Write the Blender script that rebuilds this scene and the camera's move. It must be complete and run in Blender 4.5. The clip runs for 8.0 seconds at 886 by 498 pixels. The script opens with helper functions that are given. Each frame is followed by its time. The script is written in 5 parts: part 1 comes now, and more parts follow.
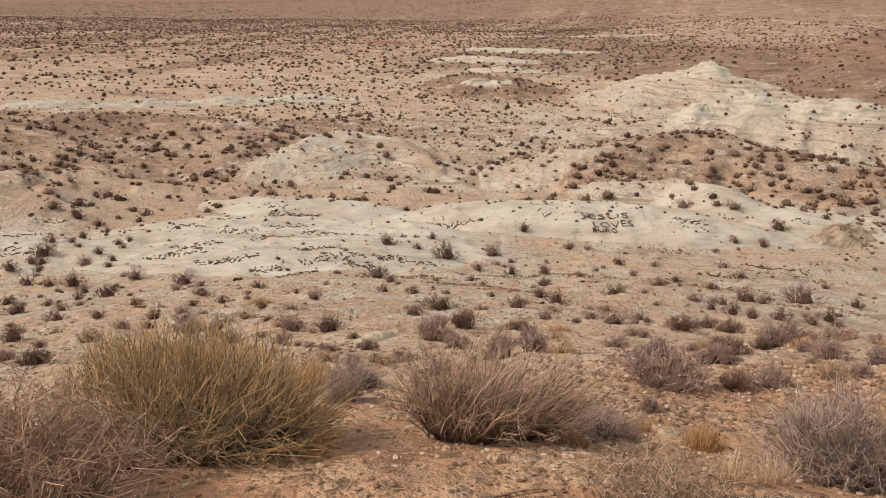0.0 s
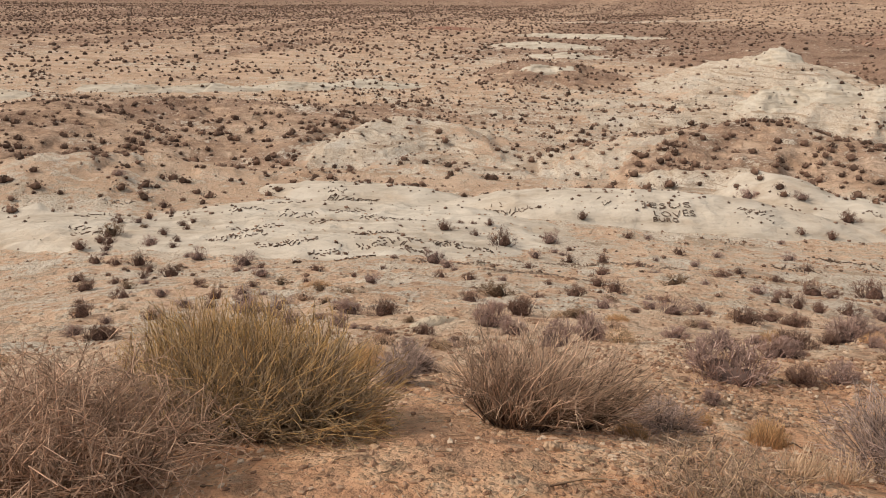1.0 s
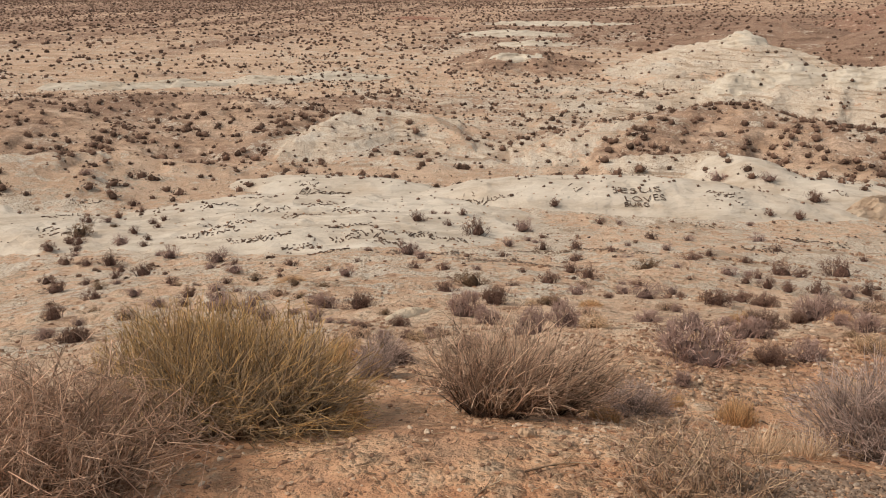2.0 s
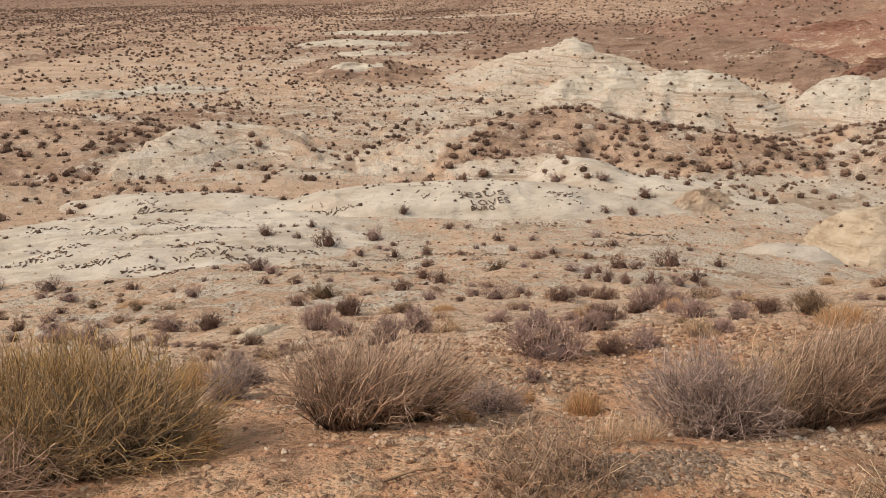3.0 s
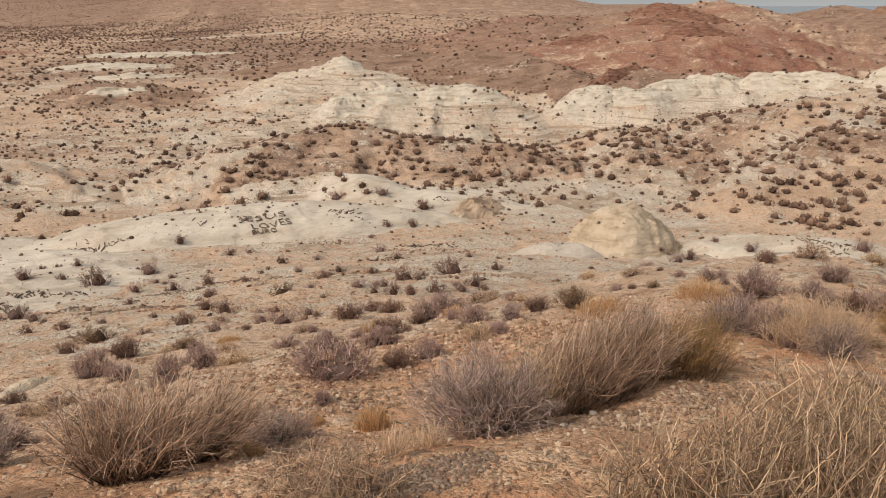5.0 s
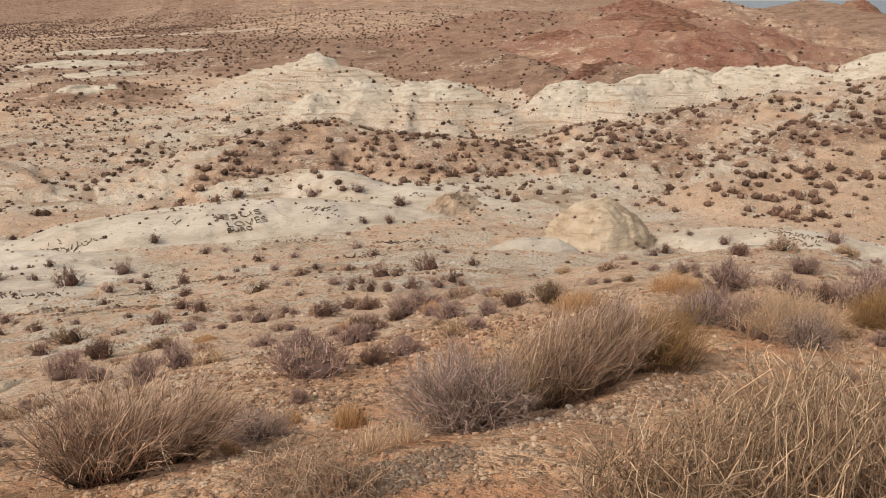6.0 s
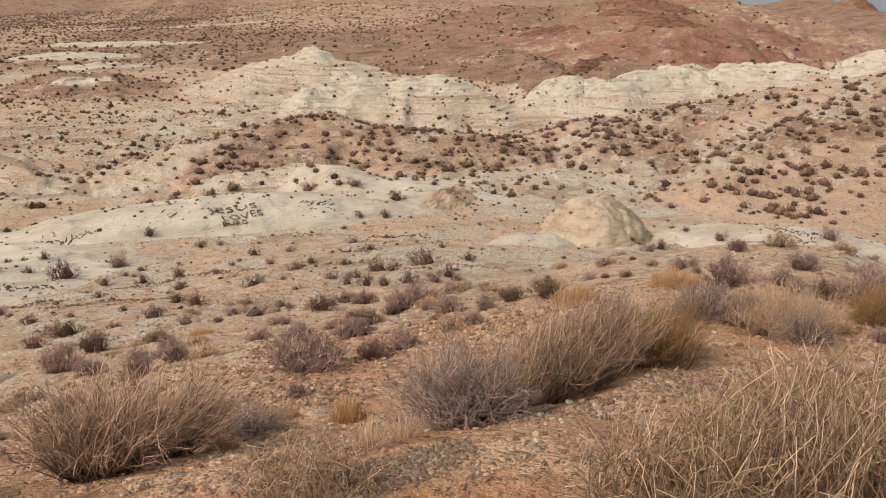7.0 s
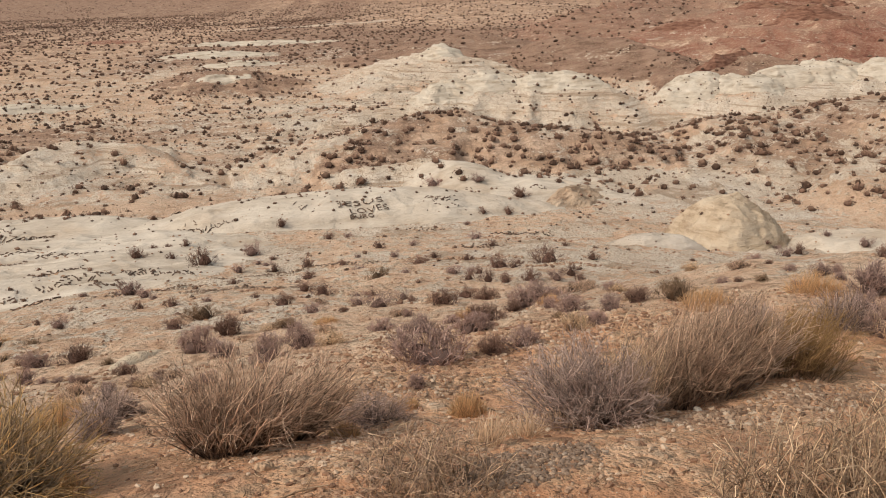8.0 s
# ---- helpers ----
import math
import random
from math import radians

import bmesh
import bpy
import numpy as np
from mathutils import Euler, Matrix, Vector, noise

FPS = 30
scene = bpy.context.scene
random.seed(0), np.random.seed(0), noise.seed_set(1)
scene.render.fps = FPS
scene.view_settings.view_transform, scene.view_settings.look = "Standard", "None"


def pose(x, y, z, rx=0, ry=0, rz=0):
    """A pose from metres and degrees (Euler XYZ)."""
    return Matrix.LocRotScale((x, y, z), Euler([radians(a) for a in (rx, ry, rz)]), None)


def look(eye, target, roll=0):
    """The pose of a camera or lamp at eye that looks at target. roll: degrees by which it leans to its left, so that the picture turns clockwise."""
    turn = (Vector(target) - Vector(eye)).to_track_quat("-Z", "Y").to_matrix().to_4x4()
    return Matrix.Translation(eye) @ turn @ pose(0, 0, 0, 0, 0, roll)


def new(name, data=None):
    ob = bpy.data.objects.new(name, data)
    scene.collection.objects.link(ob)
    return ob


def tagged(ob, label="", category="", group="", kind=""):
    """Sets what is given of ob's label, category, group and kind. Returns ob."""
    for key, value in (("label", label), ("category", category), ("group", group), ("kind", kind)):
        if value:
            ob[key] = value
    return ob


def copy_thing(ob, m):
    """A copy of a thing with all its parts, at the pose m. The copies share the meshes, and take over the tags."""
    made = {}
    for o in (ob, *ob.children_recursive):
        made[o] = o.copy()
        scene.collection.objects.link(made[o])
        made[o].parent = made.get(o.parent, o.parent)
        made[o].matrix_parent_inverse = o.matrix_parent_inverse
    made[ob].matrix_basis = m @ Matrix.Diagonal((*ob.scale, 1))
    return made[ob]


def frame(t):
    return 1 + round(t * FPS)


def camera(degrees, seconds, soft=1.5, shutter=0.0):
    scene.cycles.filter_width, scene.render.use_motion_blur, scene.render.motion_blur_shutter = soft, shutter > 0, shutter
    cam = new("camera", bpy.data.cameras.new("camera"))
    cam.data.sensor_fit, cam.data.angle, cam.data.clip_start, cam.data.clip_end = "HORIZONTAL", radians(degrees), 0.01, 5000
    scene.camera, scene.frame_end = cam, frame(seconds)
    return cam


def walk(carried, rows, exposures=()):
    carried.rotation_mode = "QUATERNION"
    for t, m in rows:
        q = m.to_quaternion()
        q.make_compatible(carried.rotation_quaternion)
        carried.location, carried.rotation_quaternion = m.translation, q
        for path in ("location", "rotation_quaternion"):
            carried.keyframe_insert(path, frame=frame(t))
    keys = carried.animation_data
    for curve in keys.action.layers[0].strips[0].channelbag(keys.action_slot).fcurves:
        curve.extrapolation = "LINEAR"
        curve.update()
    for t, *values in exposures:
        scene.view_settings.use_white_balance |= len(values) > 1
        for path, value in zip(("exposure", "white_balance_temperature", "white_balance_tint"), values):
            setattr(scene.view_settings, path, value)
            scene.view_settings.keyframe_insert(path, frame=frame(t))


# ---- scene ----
cam = camera(57.44, 8.0, soft=1.0)
PATH = [
    (0.0, 0.0, 0.0, 1.6, -0.0, -17.0, 1.0),
    (0.5, -0.007, 0.048, 1.568, 4.49, -17.52, 0.52),
    (1.0, -0.008, 0.053, 1.562, 4.21, -18.0, 0.8),
    (1.2, -0.007, 0.048, 1.564, 3.86, -18.17, 0.8),
    (2.3, 0.011, -0.006, 1.602, 0.87, -18.74, -1.05),
    (2.5, 0.013, -0.014, 1.607, -1.18, -18.74, -1.11),
    (3.0, 0.024, -0.019, 1.617, -8.74, -18.1, -0.1),
    (3.5, 0.036, -0.042, 1.631, -14.72, -18.09, 0.15),
    (4.0, 0.055, -0.076, 1.652, -19.61, -18.22, 0.03),
    (4.5, 0.069, -0.101, 1.671, -22.4, -17.85, -0.4),
    (4.7, 0.071, -0.107, 1.675, -23.35, -17.09, -0.4),
    (5.8, 0.077, -0.131, 1.689, -25.94, -17.13, -0.45),
    (6.0, 0.077, -0.133, 1.69, -26.18, -17.23, -0.44),
    (6.5, 0.085, -0.108, 1.677, -26.83, -17.38, -0.27),
    (7.0, 0.073, -0.08, 1.666, -26.52, -17.59, -0.03),
    (7.5, 0.067, -0.05, 1.649, -19.94, -17.67, -1.15),
    (8.0, 0.08, -0.025, 1.633, -17.46, -17.72, -1.13),
]


def heading(yaw, pitch, roll):
    """The turn of a camera from its yaw to the left, its pitch upwards and its roll, in degrees."""
    return pose(0, 0, 0, 0, 0, yaw) @ pose(0, 0, 0, 90 + pitch) @ pose(0, 0, 0, 0, 0, roll)


walk(cam, [(t, Matrix.Translation((x, y, z)) @ heading(yaw, pitch, roll)) for t, x, y, z, yaw, pitch, roll in PATH])

# ---- light: a bright, thinly clouded sky, with a wide soft sun high to the left ----
SUN_HEIGHT, SUN_TURN = 43, 262
world = bpy.data.worlds.new("sky")
scene.world = world
world.use_nodes = True
wn, wl = world.node_tree.nodes, world.node_tree.links
sky = wn.new("ShaderNodeTexSky")
sky.sky_type, sky.sun_disc = "NISHITA", False
sky.sun_elevation, sky.sun_rotation = radians(SUN_HEIGHT), radians(SUN_TURN)
sky.dust_density, sky.ozone_density = 3.0, 1.0
# haze: the bright band of the horizon reaches a little lower, and thin grey cloud lies over the blue
where, lift, cloud = wn.new("ShaderNodeTexCoord"), wn.new("ShaderNodeVectorMath"), wn.new("ShaderNodeTexNoise")
lift.operation = "ADD"
lift.inputs[1].default_value = (0, 0, 0.09)
cloud.inputs["Scale"].default_value, cloud.inputs["Detail"].default_value = 5.0, 6.0
veil, tone = wn.new("ShaderNodeMix"), wn.new("ShaderNodeValToRGB")
veil.data_type = "RGBA"
tone.color_ramp.elements[0].position, tone.color_ramp.elements[1].position = 0.35, 0.7
tone.color_ramp.elements[0].color, tone.color_ramp.elements[1].color = (4.3, 4.45, 4.6, 1), (5.3, 5.25, 5.1, 1)
veil.inputs[0].default_value = 0.85
wl.new(where.outputs["Generated"], lift.inputs[0])
wl.new(lift.outputs[0], sky.inputs[0])
wl.new(where.outputs["Generated"], cloud.inputs["Vector"])
wl.new(cloud.outputs["Fac"], tone.inputs[0])
wl.new(sky.outputs[0], veil.inputs[6])
wl.new(tone.outputs[0], veil.inputs[7])
wl.new(veil.outputs[2], wn["Background"].inputs[0])
wn["Background"].inputs[1].default_value = 0.09
sun = new("sun", bpy.data.lights.new("sun", "SUN"))
sun.data.energy, sun.data.angle, sun.data.color = 2.9, radians(10), (1.0, 0.86, 0.72)
s_dir = Vector((math.sin(radians(SUN_TURN)) * math.cos(radians(SUN_HEIGHT)),
                math.cos(radians(SUN_TURN)) * math.cos(radians(SUN_HEIGHT)), math.sin(radians(SUN_HEIGHT))))
sun.matrix_world = look(s_dir * 50, (0, 0, 0))
scene.view_settings.exposure = -0.03

# ---- noise ----
TABLES = np.random.default_rng(7).random((8, 256, 256))


def vnoise(x, y, seed=0):
    """Smooth noise from 0 to 1 over the plane, one cell a unit."""
    tab = TABLES[seed % 8]
    ix, iy = np.floor(x).astype(int), np.floor(y).astype(int)
    fx, fy = x - ix, y - iy
    fx, fy = fx * fx * (3 - 2 * fx), fy * fy * (3 - 2 * fy)
    a, b = tab[ix & 255, iy & 255], tab[(ix + 1) & 255, iy & 255]
    c, d = tab[ix & 255, (iy + 1) & 255], tab[(ix + 1) & 255, (iy + 1) & 255]
    return (a + (b - a) * fx) * (1 - fy) + (c + (d - c) * fx) * fy


def fbm(x, y, size, octaves=4, seed=0, ridged=False):
    """Layered noise around 0, about -1 to 1; its largest cell is size metres."""
    total, amp, out = 0.0, 1.0, 0.0
    for k in range(octaves):
        c, s = math.cos(0.6 * k + seed), math.sin(0.6 * k + seed)
        v = 2 * vnoise((x * c - y * s) / size + 31.7 * k, (x * s + y * c) / size + 17.3 * seed, seed + k) - 1
        out = out + amp * (1 - 2 * np.abs(v) if ridged else v)
        total, amp, size = total + amp, amp * 0.5, size * 0.5
    return out / total


def blob(x, y, cx, cy, rx, ry, turn=0.0, power=2.0):
    """A smooth bump of height 1 over an ellipse, turned by degrees."""
    c, s = math.cos(radians(turn)), math.sin(radians(turn))
    u, v = ((x - cx) * c + (y - cy) * s) / rx, (-(x - cx) * s + (y - cy) * c) / ry
    return np.exp(-(u * u + v * v) ** (power / 2))


def step(a, b, v):
    k = np.clip((v - a) / (b - a), 0, 1)
    return k * k * (3 - 2 * k)


# ---- the lie of the land ----
# How the slope falls away from the lookout: distance and height
_d = [0, 1.5, 2.75, 3.3, 4.2, 6, 9, 14, 18, 24, 31, 40, 48, 60, 75, 90, 110, 130, 200, 500, 6000]
_h = [0.12, 0.10, -0.14, -0.37, -0.76, -1.48, -2.50, -4.15, -5.35, -7.15, -8.9, -10.35, -11.1, -12.0, -12.7, -12.8, -12.4, -12.0, -11.0, -10.4, -10.4]
_fine = np.linspace(0, 9, 1800)
_prof = np.convolve(np.pad(np.interp(np.expm1(_fine), _d, _h), 40, mode="edge"), np.hanning(41) / np.hanning(41).sum(), "same")[40:-40]

HILLS = [
    # shoulder of the lookout's own hill
    (9.5, 7.0, 1.35, 6.0, 5.0, 35, 2), (11.5, 10.5, 0.7, 4.0, 4.0, 0, 2), (2.0, 4.4, -0.27, 1.7, 1.4, 0, 2),
    # washes
    (0, 72, -0.9, 5, 12, 25, 2), (56, 62, -0.8, 3, 12, -40, 2), (-26, 66, -1.2, 14, 4, -8, 2), (62, 100, -1.5, 8, 10, 0, 2),
    # swells of the far plain
    (-300, 1700, 50.0, 900, 450, 0, 2), (30, 900, 14, 260, 160, 0, 2), (210, 620, 36.0, 170, 110, -20, 2), (130, 330, 8.0, 60, 40, 0, 1.6),
]
CRESTS = []


def crest(kind, front, back, power, *line):
    """A hill along a crest line: its fall a metre on the near and the far side, and how round its top is."""
    CRESTS.append((kind, front, back, power, np.array(line)))


# the white mound
crest("white", 0.26, 0.4, 1.15, (-15.8, 62.0, -12.1), (-13.9, 68.6, -10.9), (-11.8, 74.1, -10.3), (-9.1, 77.5, -10.2), (-5.7, 75.8, -10.6), (-2.4, 72.0, -11.5), (0.6, 66.0, -11.9), (3.2, 59.9, -12.4))
# low soil hill in front of the wash
crest("soil", 0.2, 0.3, 1.2, (-29.9, 49.7, -9.1), (-27.5, 53.3, -9.5), (-24.7, 54.7, -9.8), (-21.7, 54.8, -10.3), (-18.7, 53.8, -10.7), (-15.4, 52.8, -11.3))
# long soil slope
crest("brown", 0.09, 0.15, 1.1, (-45.8, 77.5, -9.6), (-41.7, 82.0, -10.1), (-36.9, 84.3, -10.3), (-30.0, 84.8, -10.3), (-23.8, 83.7, -10.6), (-18.9, 79.8, -11.1))
# the tan hill
crest("tan", 0.16, 0.3, 1.1, (-8.0, 117.7, -12.9), (-3.3, 124.0, -11.9), (1.9, 130.0, -10.4), (4.6, 133.9, -9.4), (8.8, 133.7, -9.5), (12.7, 131.4, -10.8), (17.8, 128.8, -11.4), (22.1, 122.0, -12.7))
# its spur
crest("tan", 0.22, 0.22, 1.1, (4.6, 132.9, -9.6), (0.1, 126.0, -11.0), (-5.6, 117.9, -12.3), (-10.5, 109.5, -13.3), (-13.5, 103.1, -13.2))
# the brown hill
crest("brown", 0.24, 0.3, 1.15, (13.6, 64.6, -10.0), (16.3, 68.1, -9.3), (20.5, 71.1, -9.0), (24.1, 70.0, -9.1), (26.1, 67.1, -9.6), (28.6, 63.9, -10.1), (31.5, 62.5, -10.1), (33.8, 61.3, -9.9))
# its shrubby back
crest("soil", 0.12, 0.15, 1.1, (32.5, 68.6, -11.2), (38.2, 67.9, -11.8), (42.9, 65.1, -12.2), (46.1, 60.4, -12.4), (47.1, 54.4, -12.3))
# yellow rib beside the wash
crest("yellow", 0.4, 0.3, 1.1, (5.9, 59.7, -11.9), (8.4, 62.4, -11.2), (10.9, 65.1, -10.1), (13.0, 67.8, -9.8), (15.9, 70.2, -9.8))
# pale dome behind the carved one
crest("white", 0.28, 0.3, 1.5, (10.8, 55.0, -11.2), (12.7, 56.6, -10.6), (14.8, 57.1, -10.3), (16.8, 55.5, -10.2), (17.9, 52.0, -10.5))
# the pale ridge, its peak
crest("white", 0.25, 0.4, 1.1, (16.7, 98.6, -12.5), (22.8, 105.6, -11.6), (28.5, 111.4, -10.3), (33.2, 116.3, -9.0), (36.7, 120.5, -7.0), (38.1, 120.1, -6.7), (39.2, 115.5, -8.1), (39.2, 109.2, -9.4))
# the pale ridge, its front
crest("white", 0.24, 0.4, 1.2, (18.0, 90.1, -11.5), (22.9, 92.1, -11.0), (29.5, 93.4, -9.6), (35.3, 93.5, -8.4), (37.7, 90.4, -9.1), (41.2, 89.9, -8.6), (44.3, 88.5, -8.4), (46.9, 84.8, -9.3), (49.1, 81.2, -11.1))
# first of the pale domes
crest("white", 0.3, 0.5, 1.4, (50.2, 80.6, -11.4), (53.2, 82.2, -9.9), (56.5, 82.4, -9.0), (59.8, 80.1, -8.8), (60.4, 77.1, -9.5))
# the row of pale domes
crest("white", 0.25, 0.5, 1.3, (60.4, 77.1, -9.5), (64.8, 80.0, -8.7), (71.6, 80.8, -8.0), (78.9, 76.6, -7.7), (83.3, 71.8, -7.0), (83.4, 68.6, -7.3))
# its end
crest("white", 0.3, 0.5, 1.3, (81.9, 67.3, -7.2), (82.2, 63.7, -7.2), (85.1, 63.2, -6.0), (87.3, 60.1, -4.8))
# soil hill that closes the view
crest("scrub", 0.19, 0.4, 1.05, (54.7, 63.7, -10.7), (60.0, 61.5, -9.2), (65.1, 59.2, -8.1), (68.4, 55.3, -7.2), (70.1, 49.7, -5.4), (70.7, 45.4, -3.9))
# brown mound
crest("dark", 0.2, 0.3, 1.15, (49.4, 130.9, -11.3), (57.1, 134.3, -9.7), (62.4, 136.3, -8.1), (70.2, 138.1, -6.4), (75.2, 132.0, -6.9), (75.8, 117.6, -8.5), (72.2, 103.2, -10.8))
# second brown mound
crest("dark", 0.25, 0.3, 1.2, (69.6, 100.1, -10.7), (75.7, 103.1, -8.6), (80.9, 101.7, -8.2), (83.6, 96.9, -8.7), (84.3, 90.9, -9.9))
# red slope
crest("red", 0.16, 0.3, 1.1, (80.7, 143.8, -8.3), (92.7, 148.4, -6.9), (105.1, 152.2, -5.0), (113.9, 152.0, -3.2), (121.9, 152.2, -2.1), (133.5, 155.5, -0.8))
# red knob
crest("red", 0.2, 0.3, 1.15, (103.4, 128.5, -6.7), (110.5, 129.1, -4.0), (114.3, 128.5, -3.4), (115.6, 121.9, -5.4), (115.8, 110.4, -7.8))
# far crest
crest("rust", 0.13, 0.3, 1.1, (115.0, 199.1, -1.8), (130.8, 195.2, -2.2), (143.8, 192.1, -0.9), (157.7, 187.4, 0.5), (166.8, 179.4, 1.4), (168.2, 171.1, 0.2), (168.3, 163.9, -1.8), (170.8, 154.0, -2.6))
# farthest hill
crest("dark", 0.14, 0.3, 1.1, (221.7, 202.1, -4.3), (229.2, 201.1, -1.5), (237.5, 199.2, -0.3), (238.6, 190.0, -1.5), (237.9, 182.7, -4.2), (236.1, 168.4, -5.7))
# small brown mound on the plain
crest("dark", 0.12, 0.25, 1.1, (49.5, 157.3, -8.8), (57.7, 161.9, -6.9), (61.8, 158.3, -8.2), (61.6, 147.6, -9.1))


def crest_height(x, y, spec):
    """Height of one hill's flanks over x, y, gullied across its crest."""
    kind, front, back, power, line = spec
    out = np.full(x.shape, -1e3)
    reach = min(110.0, (line[:, 2].max() + 13.5) / (0.8 * front))
    near = (x > line[:, 0].min() - reach) & (x < line[:, 0].max() + reach) & (y > line[:, 1].min() - reach) & (y < line[:, 1].max() + reach)
    near &= np.hypot(x, y) > 40
    if not near.any():
        return out
    px, py = x[near], y[near]
    best, peak = np.full(px.shape, 1e9), np.full(px.shape, -1e3)
    seed = int(abs(line[0, 0] * 7 + line[0, 1])) % 7
    ex, ey = line[-1, 0] - line[0, 0], line[-1, 1] - line[0, 1]
    along = (px * ex + py * ey) / math.hypot(ex, ey)
    for p, q in zip(line[:-1], line[1:]):
        dx, dy = q[0] - p[0], q[1] - p[1]
        ln = math.hypot(dx, dy)
        f = np.clip(((px - p[0]) * dx + (py - p[1]) * dy) / ln ** 2, 0, 1)
        d = np.hypot(px - p[0] - f * dx, py - p[1] - f * dy)
        turned = ((px - p[0]) * dy - (py - p[1]) * dx) / (ln * (d + 0.3))
        fall = back + (front - back) * step(-0.8, 0.8, turned)
        peak = np.maximum(peak, p[2] + f * (q[2] - p[2]) - fall * 3 * ((d / 3 + 0.15) ** power - 0.15 ** power))
        best = np.minimum(best, d)
    gully = fbm(along + 0.25 * best, 0.22 * best, 5.5, 2, seed, True)
    out[near] = peak + min(front, 0.3) * 0.55 * gully * np.minimum(best, 8) + 0.22 * fbm(px, py, 4.5, 2, seed) - 0.1
    return out


def blend_max(a, b, soft):
    h = np.maximum(soft - np.abs(a - b), 0) / soft
    return np.maximum(a, b) + h * h * soft * 0.25


def ledges(x, y, z, height, dip):
    """Bedding: how far a tread or a riser of tilted layers lies from the smooth slope."""
    level = (z + dip * x - 0.5 * dip * y + 0.35 * fbm(x, y, 7, 3, 2)) / height
    f = level - np.floor(level)
    return height * (step(0.62, 1.0, f) - f)


def ground_height(x, y):
    d = np.hypot(x, y)
    z = np.interp(np.log1p(d), _fine, _prof)
    for cx, cy, h, rx, ry, turn, p in HILLS:
        z = z + h * blob(x, y, cx, cy, rx, ry, turn, p)
    z = z + 0.9 * fbm(x, y, 60, 4, 6) * step(110, 220, d)
    far = d > 40
    if far.any():
        fx, fy, fz = x[far], y[far], z[far]
        for spec in CRESTS:
            fz = blend_max(fz, crest_height(fx, fy, spec), 0.7)
        fd = d[far]
        fz = z[far] + (fz - z[far]) * step(42, 54, fd)
        wx, wy = fx + 3 * fbm(fx, fy, 9, 2, 1), fy + 3 * fbm(fx, fy, 9, 2, 2)
        hard = step(48, 58, fd) * step(330, 220, fd)
        fz = fz + hard * (0.34 * fbm(wx, wy, 9, 5, 5, True) + 0.24 * fbm(wx, wy, 2.8, 3, 4, True)) + 1.2 * fbm(wx, wy, 34, 5, 3, True) * step(150, 200, fd) * step(900, 400, fd) * step(60, 100, fx)
        z = z.copy()
        z[far] = fz + 0.75 * hard * (ledges(fx, fy, fz, 0.5, 0.07) * step(0.3, 0.55, vnoise(fx / 11, fy / 11, 3)) + ledges(fx, fy, fz, 1.8, 0.02) * step(110, 140, fd) * step(60, 90, fx) * step(0.45, 0.6, vnoise(fx / 22, fy / 22, 5)))
    # the land falls away to a lower basin behind the far hills
    u = x * math.cos(radians(41)) - y * math.sin(radians(41))
    z = z - 85 * (1 - np.exp(-np.maximum(0, u + 8) / 110)) * step(318, 420, d)
    # relief at several scales
    z = z + 0.045 * fbm(x, y, 0.9, 4, 1) * step(0.5, 3, d) + 0.05 * fbm(x, y, 0.5, 3, 5, True) * step(2, 4, d) * step(14, 8, d)
    return z + 0.24 * fbm(x, y, 6, 5, 3) * step(6, 16, d) + 0.15 * fbm(x, y, 1.6, 4, 6, True) * step(7, 14, d) * step(60, 40, d) + 0.8 * step(9, 16, d) * step(40, 29, d) * ledges(x, y, z, 0.32, 0.03) * step(0.42, 0.62, vnoise(x / 6, y / 4, 2))


def crest_masks(x, y):
    """How much each kind of hill shows at x, y."""
    d = np.hypot(x, y)
    base = np.interp(np.log1p(d), _fine, _prof)
    best, out = base + 0.1, {k: np.zeros(x.shape) for k in ("white", "yellow", "soil", "scrub", "tan", "brown", "dark", "red", "rust")}
    for spec in CRESTS:
        h = crest_height(x, y, spec)
        w = step(-0.35, 0.35, h - best)
        for k in out:
            out[k] = out[k] * (1 - w)
        out[spec[0]] = np.maximum(out[spec[0]], w)
        best = np.maximum(best, h)
    return out


